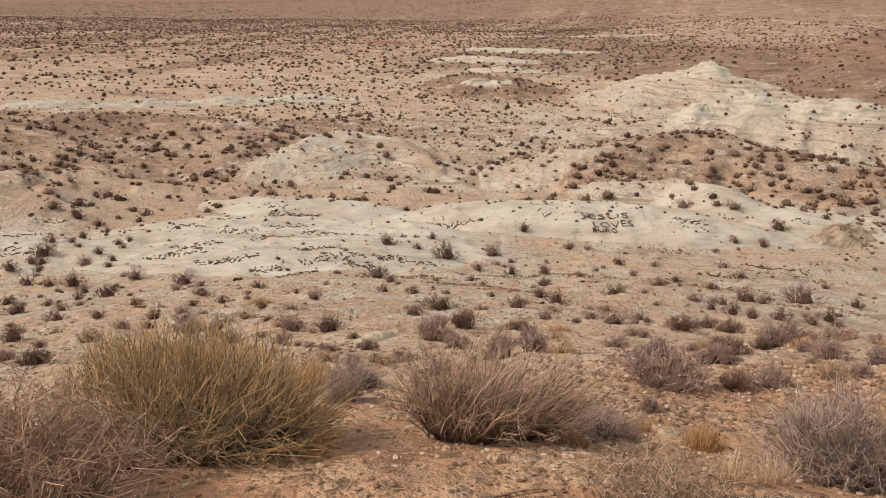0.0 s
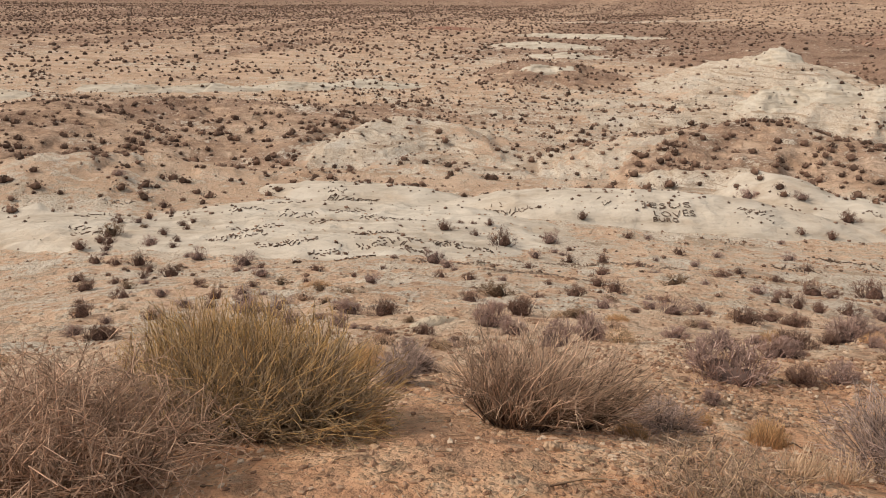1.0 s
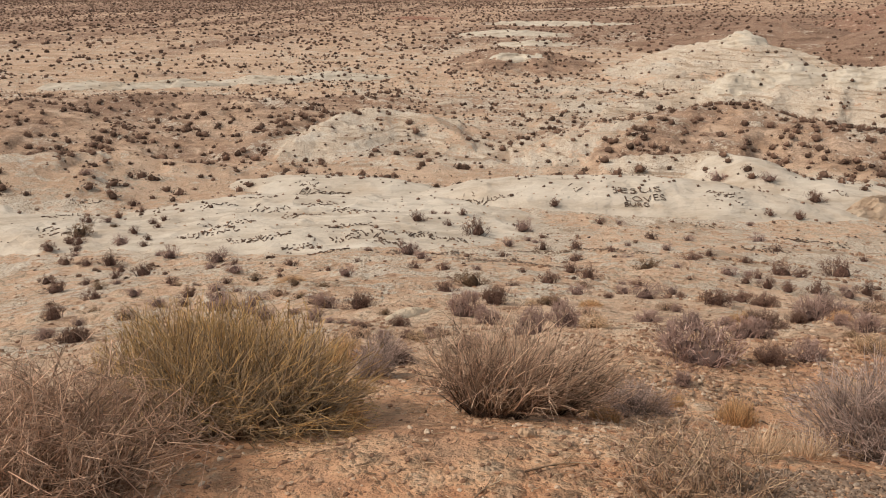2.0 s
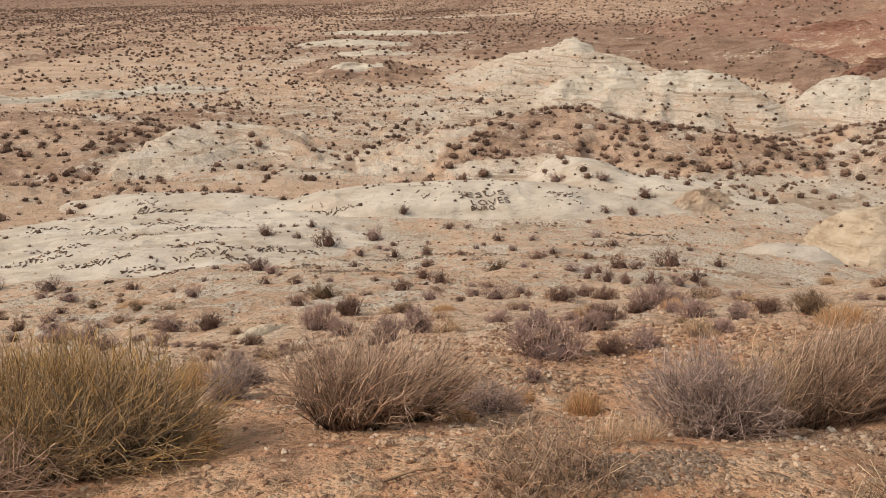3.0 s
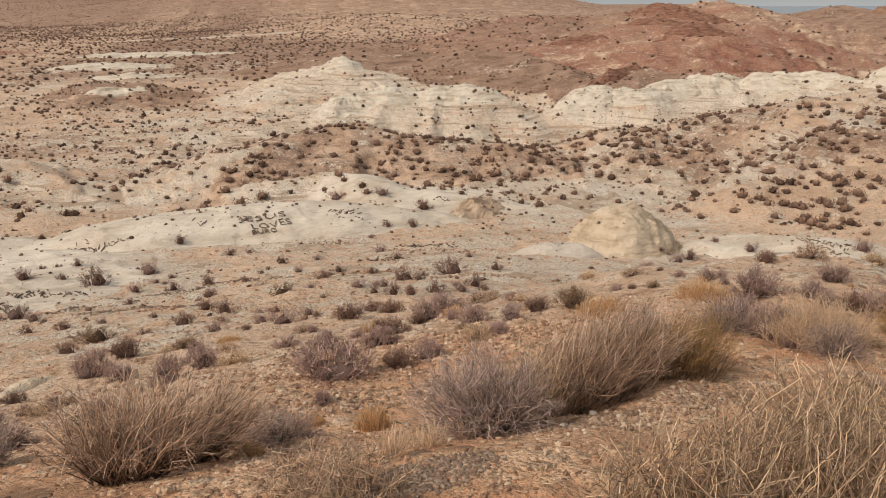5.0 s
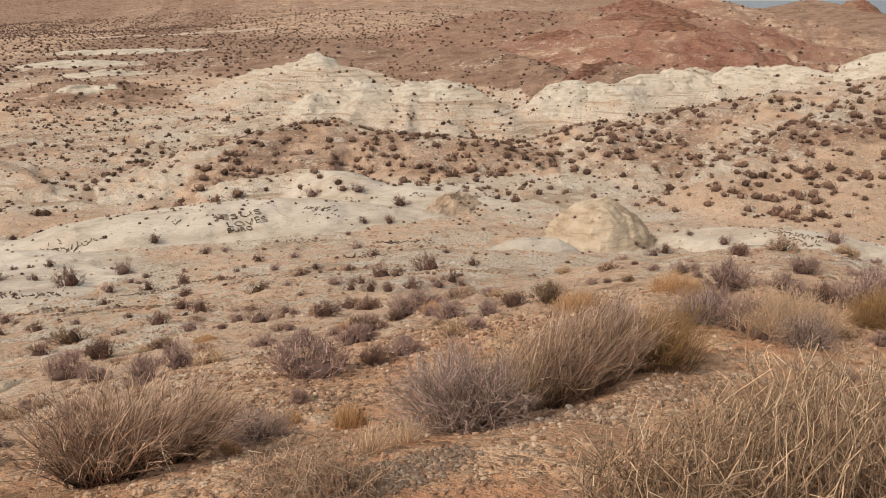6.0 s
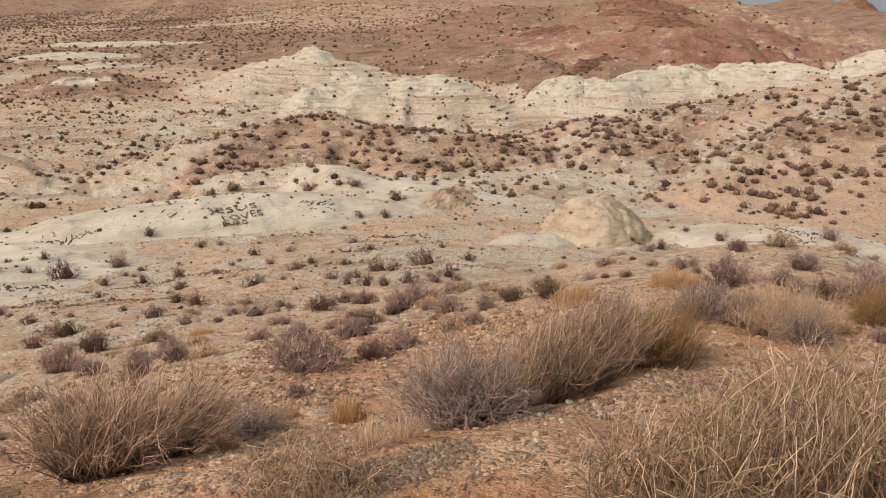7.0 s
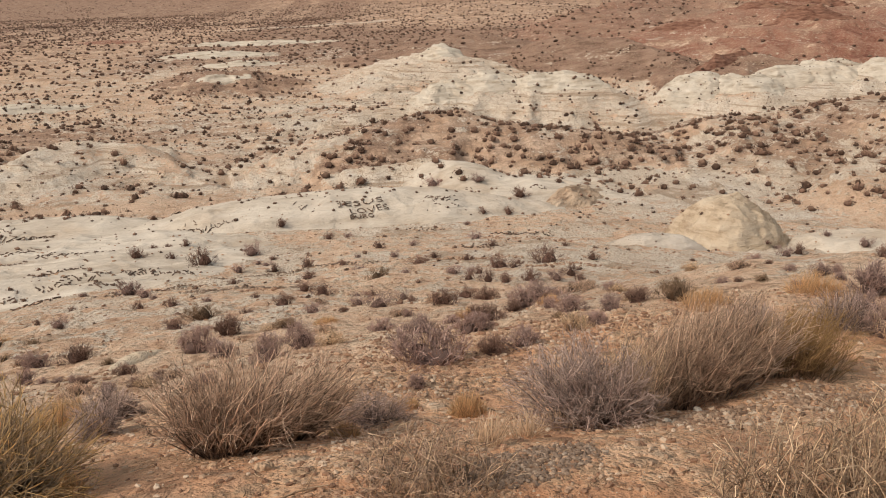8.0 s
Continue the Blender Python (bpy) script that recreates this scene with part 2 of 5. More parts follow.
def pale_mask(x, y, kinds=None):
    """Where bare pale sandstone comes through the soil."""
    kinds = kinds or crest_masks(x, y)
    m = 0.0
    for w, b in [(0.62, (8, 42, 24, 3.5, 0)), (0.7, (-9, 38, 15, 8, -10)), (0.75, (17, 50, 14, 5, -10)), (0.72, (27, 43, 13, 8, -20)), (1.0, (36, 50, 15, 9, -40)), (0.9, (28, 56, 9, 5, -20)),
                 (0.8, (-43, 108, 22, 5, 15)), (0.75, (-22, 117, 16, 5, 10)), (0.75, (-66, 96, 14, 5, 0)), (0.8, (8, 190, 18, 8, 0)), (0.75, (24, 228, 26, 6, 0)), (0.85, (13, 92, 13, 12, 20)),
                 (0.6, (-24, 40, 12, 7, 0)), (0.8, (46, 300, 40, 6, 0)), (0.8, (110, 240, 16, 4, -30)), (0.65, (34, 33, 9, 6, -50)), (0.6, (50, 44, 10, 5, 30)),
                 (0.9, (42, 80, 24, 9, -12)), (0.85, (60, 70, 14, 8, -35)), (0.8, (26, 92, 12, 8, 20)), (0.6, (-30, 82, 5, 7, 0)), (0.55, (-6, 63, 10, 3, 0)), (0.7, (62, 72, 12, 5, -30)), (0.6, (78, 186, 20, 6, -30))]:
        m = np.maximum(m, w * blob(x, y, *b, 3))
    d = np.hypot(x, y)
    slope = (0.46 + 0.13 * step(22, 38, d)) * step(6, 16, d) * step(60, 40, d)
    open_ = (0.43 + 0.17 * step(0.42, 0.6, vnoise(x / 17, y / 9, 4))) * step(50, 70, d) * step(240, 150, d) * (1 - 0.95 * step(75, 112, x)) * (1 - 0.32 * step(4, -12, x)) * (1 - 0.6 * np.maximum(blob(x, y, 8, 124, 22, 12, 0), blob(x, y, -38, 78, 20, 8, 8)))
    cover = np.maximum(np.maximum(np.maximum(kinds["brown"] * 0.75, kinds["scrub"] * 0.3), kinds["dark"] * 0.95), np.maximum(kinds["tan"] * 0.9, np.maximum(kinds["red"], kinds["rust"]) * 0.9))
    m = np.maximum(np.maximum(0.95 * m, slope), open_) * (1 - cover)
    return np.clip(np.maximum(m, 0.95 * kinds["white"] * (1 - 0.75 * blob(x, y, 0.5, 68, 3.6, 9, 28, 3)) + 0.62 * kinds["yellow"] + 0.40 * kinds["soil"]), 0, 1)


def red_mask(x, y, kinds=None):
    kinds = kinds or crest_masks(x, y)
    m = blob(x, y, -17, 256, 10, 12, 0, 2)
    for b in [(98, 118, 10, 6, 30), (150, 178, 20, 7, -50), (88, 132, 9, 5, 0), (150, 240, 50, 16, -30), (112, 100, 12, 6, -50)]:
        m = np.maximum(m, 0.85 * blob(x, y, *b, 2))
    return np.clip(np.maximum(m, 0.52 * kinds["red"] + 0.40 * step(0.42, 0.62, vnoise(x / 16, y / 16, 3)) * kinds["red"] + 0.34 * kinds["rust"]), 0, 1)


def brown_mask(x, y, kinds=None):
    kinds = kinds or crest_masks(x, y)
    d = np.hypot(x, y)
    m = 0.0
    for b in [(2, 66, 5, 8, -25), (-15, 66, 24, 5, 0), (44, 60, 10, 5, -10), (8, 124, 22, 12, 0), (-38, 78, 22, 8, 8)]:
        m = np.maximum(m, 0.7 * blob(x, y, *b, 2))
    # bands of darker soil run out over the plain
    u, v = x * 0.957 - y * 0.29, x * 0.29 + y * 0.957
    left = step(20, -60, u)
    bands = step(0.40, 0.56, left * (0.6 * vnoise(u / 24 + 3, v / 500 + 5, 5) + 0.4 * vnoise(u / 9, v / 220 + 2, 2)) + (1 - left) * vnoise(x / 120 + 3, y / (26 + 0.12 * d) + 5, 5))
    far = step(105, 200, d) * (0.48 + 0.42 * bands + 0.4 * step(350, 800, d))
    near = 0.62 * step(0.5, 0.68, vnoise(x / 15 + 7, y / 7, 6)) * step(52, 62, d) * step(150, 120, d)
    m = np.maximum(np.maximum(m, near), far) * (1 - np.maximum(kinds["white"], kinds["yellow"]))
    m = m * (1 - 0.6 * kinds["soil"]) * (1 - 0.5 * kinds["tan"])
    return np.clip(np.maximum(m, 0.52 * kinds["brown"] + 0.30 * kinds["scrub"] + 0.68 * kinds["tan"] + 0.95 * kinds["dark"] + 0.55 * kinds["rust"] + 0.55 * kinds["red"]), 0, 1)


def rust_mask(x, y):
    m = np.maximum(blob(x, y, 0.2, 1.6, 3.0, 1.5, 0, 3), blob(x, y, 5.0, 3.2, 3.2, 1.2, 10, 3))
    m = np.maximum(m, blob(x, y, -0.9, 2.6, 0.8, 0.5, -20, 3))
    return np.clip(np.maximum(0.95 * m, 0.8 * blob(x, y, 2.5, 3.5, 8, 4.5, 0, 3)), 0, 1)


# ---- materials ----
def material(name):
    m = bpy.data.materials.new(name)
    m.use_nodes = True
    nt = m.node_tree
    return m, nt, nt.nodes["Principled BSDF"]


def node(nt, kind, **values):
    n = nt.nodes.new(kind)
    for key, v in values.items():
        n.inputs[key.replace("_", " ")].default_value = v
    return n


def noise_tex(nt, scale, detail=5, rough=0.6, coords=None, stretch=(1, 1, 1)):
    n = node(nt, "ShaderNodeTexNoise", Scale=scale, Detail=detail, Roughness=rough)
    if coords is not None:
        mp = nt.nodes.new("ShaderNodeMapping")
        mp.inputs["Scale"].default_value = stretch
        nt.links.new(coords, mp.inputs["Vector"])
        nt.links.new(mp.outputs[0], n.inputs["Vector"])
    return n.outputs["Fac"]


def ramp(nt, fac, *stops):
    r = nt.nodes.new("ShaderNodeValToRGB")
    for k, (at, col) in enumerate(stops):
        e = r.color_ramp.elements[k] if k < 2 else r.color_ramp.elements.new(at)
        e.position, e.color = at, (*col, 1)
    nt.links.new(fac, r.inputs[0])
    return r.outputs[0]


def mix(nt, fac, a, b, blend="MIX"):
    m = nt.nodes.new("ShaderNodeMix")
    m.data_type, m.blend_type = "RGBA", blend
    for sock, v in ((m.inputs[0], fac), (m.inputs[6], a), (m.inputs[7], b)):
        if isinstance(v, bpy.types.NodeSocket):
            nt.links.new(v, sock)
        else:
            sock.default_value = v if not isinstance(v, tuple) else (*v, 1)
    return m.outputs[2]


def calc(nt, op, a, b=0.0, c=0.0):
    m = nt.nodes.new("ShaderNodeMath")
    m.operation = op
    for sock, v in zip(m.inputs, (a, b, c)):
        if isinstance(v, bpy.types.NodeSocket):
            nt.links.new(v, sock)
        else:
            sock.default_value = v
    return m.outputs[0]


def soft_step(nt, v, lo, hi):
    m = nt.nodes.new("ShaderNodeMapRange")
    m.interpolation_type = "SMOOTHSTEP"
    nt.links.new(v, m.inputs[0])
    m.inputs[1].default_value, m.inputs[2].default_value = lo, hi
    return m.outputs[0]


def bump(nt, bsdf, height, strength, distance):
    b = nt.nodes.new("ShaderNodeBump")
    b.inputs["Strength"].default_value, b.inputs["Distance"].default_value = strength, distance
    nt.links.new(height, b.inputs["Height"])
    nt.links.new(b.outputs[0], bsdf.inputs["Normal"])


def attr(nt, name):
    a = nt.nodes.new("ShaderNodeAttribute")
    a.attribute_name = name
    return a.outputs["Fac"]


def place_coords(nt):
    return nt.nodes.new("ShaderNodeNewGeometry").outputs["Position"]


def ground_material():
    m, nt, b = material("desert_ground")
    p = place_coords(nt)
    fine, mid, wide = noise_tex(nt, 30, 6, 0.72, p), noise_tex(nt, 2.0, 8, 0.72, p), noise_tex(nt, 0.10, 8, 0.62, p)
    big = noise_tex(nt, 0.42, 8, 0.7, p)
    layers = noise_tex(nt, 0.30, 8, 0.75, p, (0.5, 1.0, 2.5))
    grit = node(nt, "ShaderNodeTexVoronoi", Scale=38.0)
    nt.links.new(p, grit.inputs["Vector"])
    soil = ramp(nt, mid, (0.34, (0.36, 0.218, 0.14)), (0.41, (0.65, 0.435, 0.296)), (0.49, (0.80, 0.575, 0.41)), (0.60, (0.90, 0.735, 0.565)))
    soil = mix(nt, soft_step(nt, big, 0.46, 0.64), soil, mix(nt, 0.35, soil, (0.68, 0.505, 0.365)))
    soil = mix(nt, soft_step(nt, wide, 0.45, 0.62), soil, mix(nt, 0.4, soil, (0.48, 0.305, 0.205)))
    streaks = noise_tex(nt, 0.5, 7, 0.62, p, (0.35, 0.8, 2.0))
    crust = ramp(nt, streaks, (0.33, (0.40, 0.258, 0.172)), (0.44, (0.60, 0.415, 0.292)), (0.54, (0.70, 0.512, 0.375)), (0.66, (0.80, 0.64, 0.50)))
    soil = mix(nt, calc(nt, "MULTIPLY", attr(nt, "hills"), 0.8), soil, crust)
    rust = ramp(nt, mid, (0.34, (0.38, 0.18, 0.095)), (0.44, (0.68, 0.365, 0.21)), (0.54, (0.80, 0.50, 0.31)), (0.66, (0.87, 0.62, 0.43)))
    pale = ramp(nt, layers, (0.30, (0.50, 0.39, 0.29)), (0.40, (0.68, 0.57, 0.45)), (0.50, (0.75, 0.655, 0.535)), (0.66, (0.82, 0.74, 0.63)))
    beds = noise_tex(nt, 1.0, 6, 0.65, p, (0.16, 0.10, 4.5))
    pale = mix(nt, calc(nt, "MULTIPLY", soft_step(nt, beds, 0.55, 0.60), 0.75), pale, (0.43, 0.32, 0.23))
    pale = mix(nt, calc(nt, "MULTIPLY", soft_step(nt, beds, 0.46, 0.38), 0.7), pale, (0.83, 0.765, 0.665))
    brown = ramp(nt, streaks, (0.34, (0.185, 0.113, 0.081)), (0.48, (0.30, 0.187, 0.136)), (0.64, (0.42, 0.283, 0.21)))
    red = ramp(nt, big, (0.34, (0.20, 0.08, 0.058)), (0.5, (0.34, 0.15, 0.105)), (0.66, (0.42, 0.235, 0.17)))
    ragged = calc(nt, "SUBTRACT", calc(nt, "MULTIPLY_ADD", mid, 1.5, calc(nt, "MULTIPLY_ADD", layers, 0.6, calc(nt, "MULTIPLY_ADD", big, 1.2, calc(nt, "MULTIPLY", wide, 0.8)))), 2.05)
    col = mix(nt, soft_step(nt, calc(nt, "ADD", attr(nt, "rust"), ragged), 0.3, 0.75), soil, rust)
    col = mix(nt, soft_step(nt, calc(nt, "ADD", attr(nt, "brown"), ragged), 0.25, 0.75), col, brown)
    col = mix(nt, soft_step(nt, calc(nt, "ADD", attr(nt, "red"), ragged), 0.22, 0.6), col, red)
    col = mix(nt, soft_step(nt, calc(nt, "MULTIPLY_ADD", ragged, 1.9, attr(nt, "pale")), 0.40, 0.60), col, pale)
    col = mix(nt, calc(nt, "MULTIPLY", soft_step(nt, fine, 0.5, 0.72), 0.4), col, mix(nt, 0.5, col, (0.18, 0.11, 0.07)))
    chip = ramp(nt, grit.outputs["Color"], (0.0, (0.30, 0.175, 0.105)), (0.5, (0.52, 0.345, 0.22)), (0.8, (0.66, 0.48, 0.33)), (1.0, (0.76, 0.64, 0.50)))
    speck = calc(nt, "MULTIPLY", soft_step(nt, grit.outputs["Distance"], 0.55, 0.30), soft_step(nt, mid, 0.42, 0.56))
    col = mix(nt, calc(nt, "MULTIPLY", speck, 0.75), col, chip)
    rubble = node(nt, "ShaderNodeTexVoronoi", Scale=7.0)
    nt.links.new(p, rubble.inputs["Vector"])
    lumps = calc(nt, "MULTIPLY", soft_step(nt, rubble.outputs["Distance"], 0.5, 0.25), soft_step(nt, calc(nt, "ADD", big, calc(nt, "MULTIPLY", mid, 0.5)), 0.62, 0.78))
    stones = ramp(nt, rubble.outputs["Color"], (0.0, (0.26, 0.16, 0.10)), (0.5, (0.50, 0.35, 0.235)), (1.0, (0.74, 0.60, 0.46)))
    col = mix(nt, calc(nt, "MULTIPLY", lumps, 0.7), col, stones)
    # scrub on the far plain, too small for meshes
    scrub = node(nt, "ShaderNodeTexVoronoi", Scale=0.30)
    nt.links.new(p, scrub.inputs["Vector"])
    dots = calc(nt, "MULTIPLY", calc(nt, "LESS_THAN", scrub.outputs["Distance"], 0.36), attr(nt, "far"))
    col = mix(nt, calc(nt, "MULTIPLY", dots, 0.75), col, (0.12, 0.08, 0.065))
    nt.links.new(col, b.inputs["Base Color"])
    b.inputs["Roughness"].default_value = 0.95
    b.inputs["Specular IOR Level"].default_value = 0.12
    h = calc(nt, "ADD", calc(nt, "MULTIPLY", fine, 0.05), calc(nt, "MULTIPLY", mid, 0.42))
    h = calc(nt, "ADD", h, calc(nt, "ADD", calc(nt, "MULTIPLY", big, 1.1), calc(nt, "MULTIPLY", layers, 0.4)))
    bump(nt, b, calc(nt, "ADD", calc(nt, "MULTIPLY_ADD", lumps, 0.10, h), calc(nt, "MULTIPLY", speck, 0.03)), 1.0, 0.35)
    return m


def rock_material(name, dark, base, light, streak=(0.25, 1, 3)):
    m, nt, b = material(name)
    p = place_coords(nt)
    fine, mid, layers = noise_tex(nt, 14, 6, 0.7, p), noise_tex(nt, 0.8, 6, 0.65, p), noise_tex(nt, 0.7, 7, 0.7, p, streak)
    wide = noise_tex(nt, 0.16, 6, 0.65, p)
    col = ramp(nt, layers, (0.36, dark), (0.48, base), (0.64, light))
    col = mix(nt, soft_step(nt, wide, 0.5, 0.68), col, mix(nt, 0.35, col, (0.50, 0.36, 0.24)))
    col = mix(nt, soft_step(nt, mid, 0.5, 0.7), col, mix(nt, 0.5, col, light))
    col = mix(nt, calc(nt, "MULTIPLY", soft_step(nt, fine, 0.58, 0.8), 0.3), col, dark)
    nt.links.new(col, b.inputs["Base Color"])
    b.inputs["Roughness"].default_value = 0.92
    b.inputs["Specular IOR Level"].default_value = 0.2
    bump(nt, b, calc(nt, "ADD", calc(nt, "MULTIPLY", fine, 0.03), calc(nt, "ADD", calc(nt, "MULTIPLY", mid, 0.5), layers)), 0.9, 0.45)
    return m


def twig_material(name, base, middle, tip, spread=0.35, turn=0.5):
    """Dry stems: colour runs from the woody base, darkened for the shade inside the bush, to the tip, and differs from
    stem to stem.
    """
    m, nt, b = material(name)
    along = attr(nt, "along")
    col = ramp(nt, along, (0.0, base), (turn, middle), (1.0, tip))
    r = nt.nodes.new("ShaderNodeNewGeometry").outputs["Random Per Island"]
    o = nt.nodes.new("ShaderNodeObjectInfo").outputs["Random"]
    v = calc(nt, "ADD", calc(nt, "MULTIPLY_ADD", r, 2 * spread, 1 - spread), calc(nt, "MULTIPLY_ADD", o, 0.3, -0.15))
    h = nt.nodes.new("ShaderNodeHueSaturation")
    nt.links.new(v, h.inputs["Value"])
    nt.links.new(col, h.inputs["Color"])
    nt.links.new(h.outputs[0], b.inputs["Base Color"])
    b.inputs["Roughness"].default_value = 0.8
    b.inputs["Specular IOR Level"].default_value = 0.2
    return m


GROUND = ground_material()
SLICKROCK = rock_material("pale_slickrock", (0.52, 0.435, 0.34), (0.65, 0.57, 0.47), (0.76, 0.685, 0.58), (0.22, 0.8, 1.6))
YELLOWROCK = rock_material("yellow_sandstone", (0.44, 0.325, 0.22), (0.65, 0.52, 0.375), (0.74, 0.625, 0.48), (0.6, 0.6, 3))
WHITEROCK = rock_material("white_sandstone", (0.47, 0.385, 0.29), (0.67, 0.59, 0.48), (0.78, 0.71, 0.60), (0.4, 1, 3.5))
BROWNROCK = rock_material("brown_broken_rock", (0.32, 0.21, 0.14), (0.55, 0.41, 0.295), (0.66, 0.53, 0.40), (1, 1, 3))
TANSTONE = rock_material("tan_stone", (0.40, 0.25, 0.155), (0.56, 0.375, 0.24), (0.66, 0.48, 0.33), (1, 1, 1))
GREYROCK = rock_material("grey_mudstone", (0.46, 0.40, 0.335), (0.60, 0.535, 0.455), (0.68, 0.61, 0.53))
DARKSTONE = rock_material("dark_stones", (0.10, 0.068, 0.05), (0.165, 0.115, 0.085), (0.24, 0.17, 0.13), (1, 1, 1))
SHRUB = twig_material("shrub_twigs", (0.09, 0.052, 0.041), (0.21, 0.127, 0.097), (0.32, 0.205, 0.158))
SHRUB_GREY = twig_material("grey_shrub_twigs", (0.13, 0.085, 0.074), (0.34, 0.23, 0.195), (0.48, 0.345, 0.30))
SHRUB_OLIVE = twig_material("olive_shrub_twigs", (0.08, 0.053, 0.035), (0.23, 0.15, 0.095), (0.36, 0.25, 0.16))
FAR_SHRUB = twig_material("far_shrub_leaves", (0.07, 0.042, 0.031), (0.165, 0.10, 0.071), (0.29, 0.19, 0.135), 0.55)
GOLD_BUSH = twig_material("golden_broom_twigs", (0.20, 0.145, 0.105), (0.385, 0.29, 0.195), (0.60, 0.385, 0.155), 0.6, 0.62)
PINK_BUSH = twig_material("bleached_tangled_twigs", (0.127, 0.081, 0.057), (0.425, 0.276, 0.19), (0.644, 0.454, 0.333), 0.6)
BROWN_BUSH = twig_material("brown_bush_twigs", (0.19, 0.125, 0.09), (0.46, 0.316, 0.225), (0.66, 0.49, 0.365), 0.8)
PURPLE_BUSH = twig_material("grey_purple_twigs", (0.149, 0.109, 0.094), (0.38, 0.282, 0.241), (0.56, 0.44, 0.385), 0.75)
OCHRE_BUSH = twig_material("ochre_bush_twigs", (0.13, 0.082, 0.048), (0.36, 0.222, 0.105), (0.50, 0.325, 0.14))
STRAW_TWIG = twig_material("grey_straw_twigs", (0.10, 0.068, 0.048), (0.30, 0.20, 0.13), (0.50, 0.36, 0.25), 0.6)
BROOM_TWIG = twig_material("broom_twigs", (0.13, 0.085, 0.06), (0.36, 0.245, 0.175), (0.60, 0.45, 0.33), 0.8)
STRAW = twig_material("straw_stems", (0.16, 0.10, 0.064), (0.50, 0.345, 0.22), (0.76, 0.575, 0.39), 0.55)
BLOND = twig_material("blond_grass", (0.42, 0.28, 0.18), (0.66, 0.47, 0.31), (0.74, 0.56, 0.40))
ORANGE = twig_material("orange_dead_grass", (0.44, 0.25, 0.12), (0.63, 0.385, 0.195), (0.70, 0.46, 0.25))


def pebble_material(name, *stops):
    m, nt, b = material(name)
    r = nt.nodes.new("ShaderNodeNewGeometry").outputs["Random Per Island"]
    col = ramp(nt, r, *stops)
    col = mix(nt, calc(nt, "MULTIPLY", noise_tex(nt, 90, 4, 0.7, place_coords(nt)), 0.5), col, (0.30, 0.19, 0.12))
    nt.links.new(col, b.inputs["Base Color"])
    b.inputs["Roughness"].default_value = 0.9
    return m


TAN_PEBBLE = pebble_material("tan_pebbles", (0.0, (0.17, 0.088, 0.055)), (0.4, (0.38, 0.22, 0.135)), (0.75, (0.56, 0.38, 0.255)), (1.0, (0.78, 0.63, 0.48)))
GREY_PEBBLE = pebble_material("grey_pebbles", (0.0, (0.13, 0.09, 0.065)), (0.5, (0.22, 0.165, 0.125)), (0.85, (0.33, 0.25, 0.19)), (1.0, (0.46, 0.38, 0.30)))
MIXED_PEBBLE = pebble_material("mixed_pebbles", (0.0, (0.13, 0.085, 0.06)), (0.4, (0.30, 0.20, 0.135)), (0.8, (0.44, 0.32, 0.225)), (1.0, (0.66, 0.56, 0.44)))


# ---- meshes ----
def mesh_from(name, verts, faces, mat, smooth=True, **attrs):
    """verts n x 3 and faces m x 3 or m x 4, as arrays; attrs: a float for each vertex."""
    verts, faces = np.asarray(verts, np.float32), np.asarray(faces, np.int32)
    me = bpy.data.meshes.new(name)
    n, k = faces.shape
    me.vertices.add(len(verts))
    me.vertices.foreach_set("co", verts.ravel())
    me.loops.add(n * k)
    me.loops.foreach_set("vertex_index", faces.ravel())
    me.polygons.add(n)
    me.polygons.foreach_set("loop_start", np.arange(0, n * k, k, dtype=np.int32))
    me.polygons.foreach_set("use_smooth", np.full(n, smooth))
    for key, v in attrs.items():
        me.attributes.new(key, "FLOAT", "POINT").data.foreach_set("value", np.asarray(v, np.float32).ravel())
    me.materials.append(mat)
    me.update()
    me.validate()
    return me


def grid_faces(rows, cols, closed=False):
    i, j = np.meshgrid(np.arange(rows - 1), np.arange(cols if closed else cols - 1), indexing="ij")
    a, b = i * cols + j, i * cols + (j + 1) % cols
    return np.stack([a, b, b + cols, a + cols], -1).reshape(-1, 4)


# ---- the ground: one sheet to the horizon, finest near the lookout ----
radii = np.concatenate([[0.02], np.geomspace(0.35, 40, 330), np.arange(40.45, 130, 0.45), np.arange(131, 330, 1.9), np.geomspace(332, 4600, 70)])
turns = np.radians(np.concatenate([np.linspace(-45, 73, 700), np.linspace(76, 312, 60)]))
rr, aa = np.meshgrid(radii, turns, indexing="ij")
gx, gy = (rr * np.sin(aa)).ravel(), (rr * np.cos(aa)).ravel()
shown, gz, gd = crest_masks(gx, gy), ground_height(gx, gy), np.hypot(gx, gy)
# pale beds come to the surface along the contours
beds = (vnoise((gz + 0.04 * gx) / 0.7 + 40, gx / 30 + gy / 60, 6) - 0.5) * step(46, 60, gd) * step(210, 140, gd) * (1 - shown["dark"])
ground_mesh = mesh_from("ground", np.stack([gx, gy, gz], 1), grid_faces(len(radii), len(turns), True)[:, ::-1], GROUND,
                        pale=np.clip(pale_mask(gx, gy, shown) + 0.5 * beds, 0, 1), red=red_mask(gx, gy, shown), brown=brown_mask(gx, gy, shown), rust=rust_mask(gx, gy), hills=step(44, 62, gd),
                        far=step(180, 420, np.hypot(gx, gy)) * step(150, 60, gx) * (0.35 + 0.65 * step(0.4, 0.6, vnoise(gx / 300, gy / 90, 1))))
tagged(new("ground", ground_mesh), "tan sandy desert ground with pale and red bare patches", "ground", kind="structure")


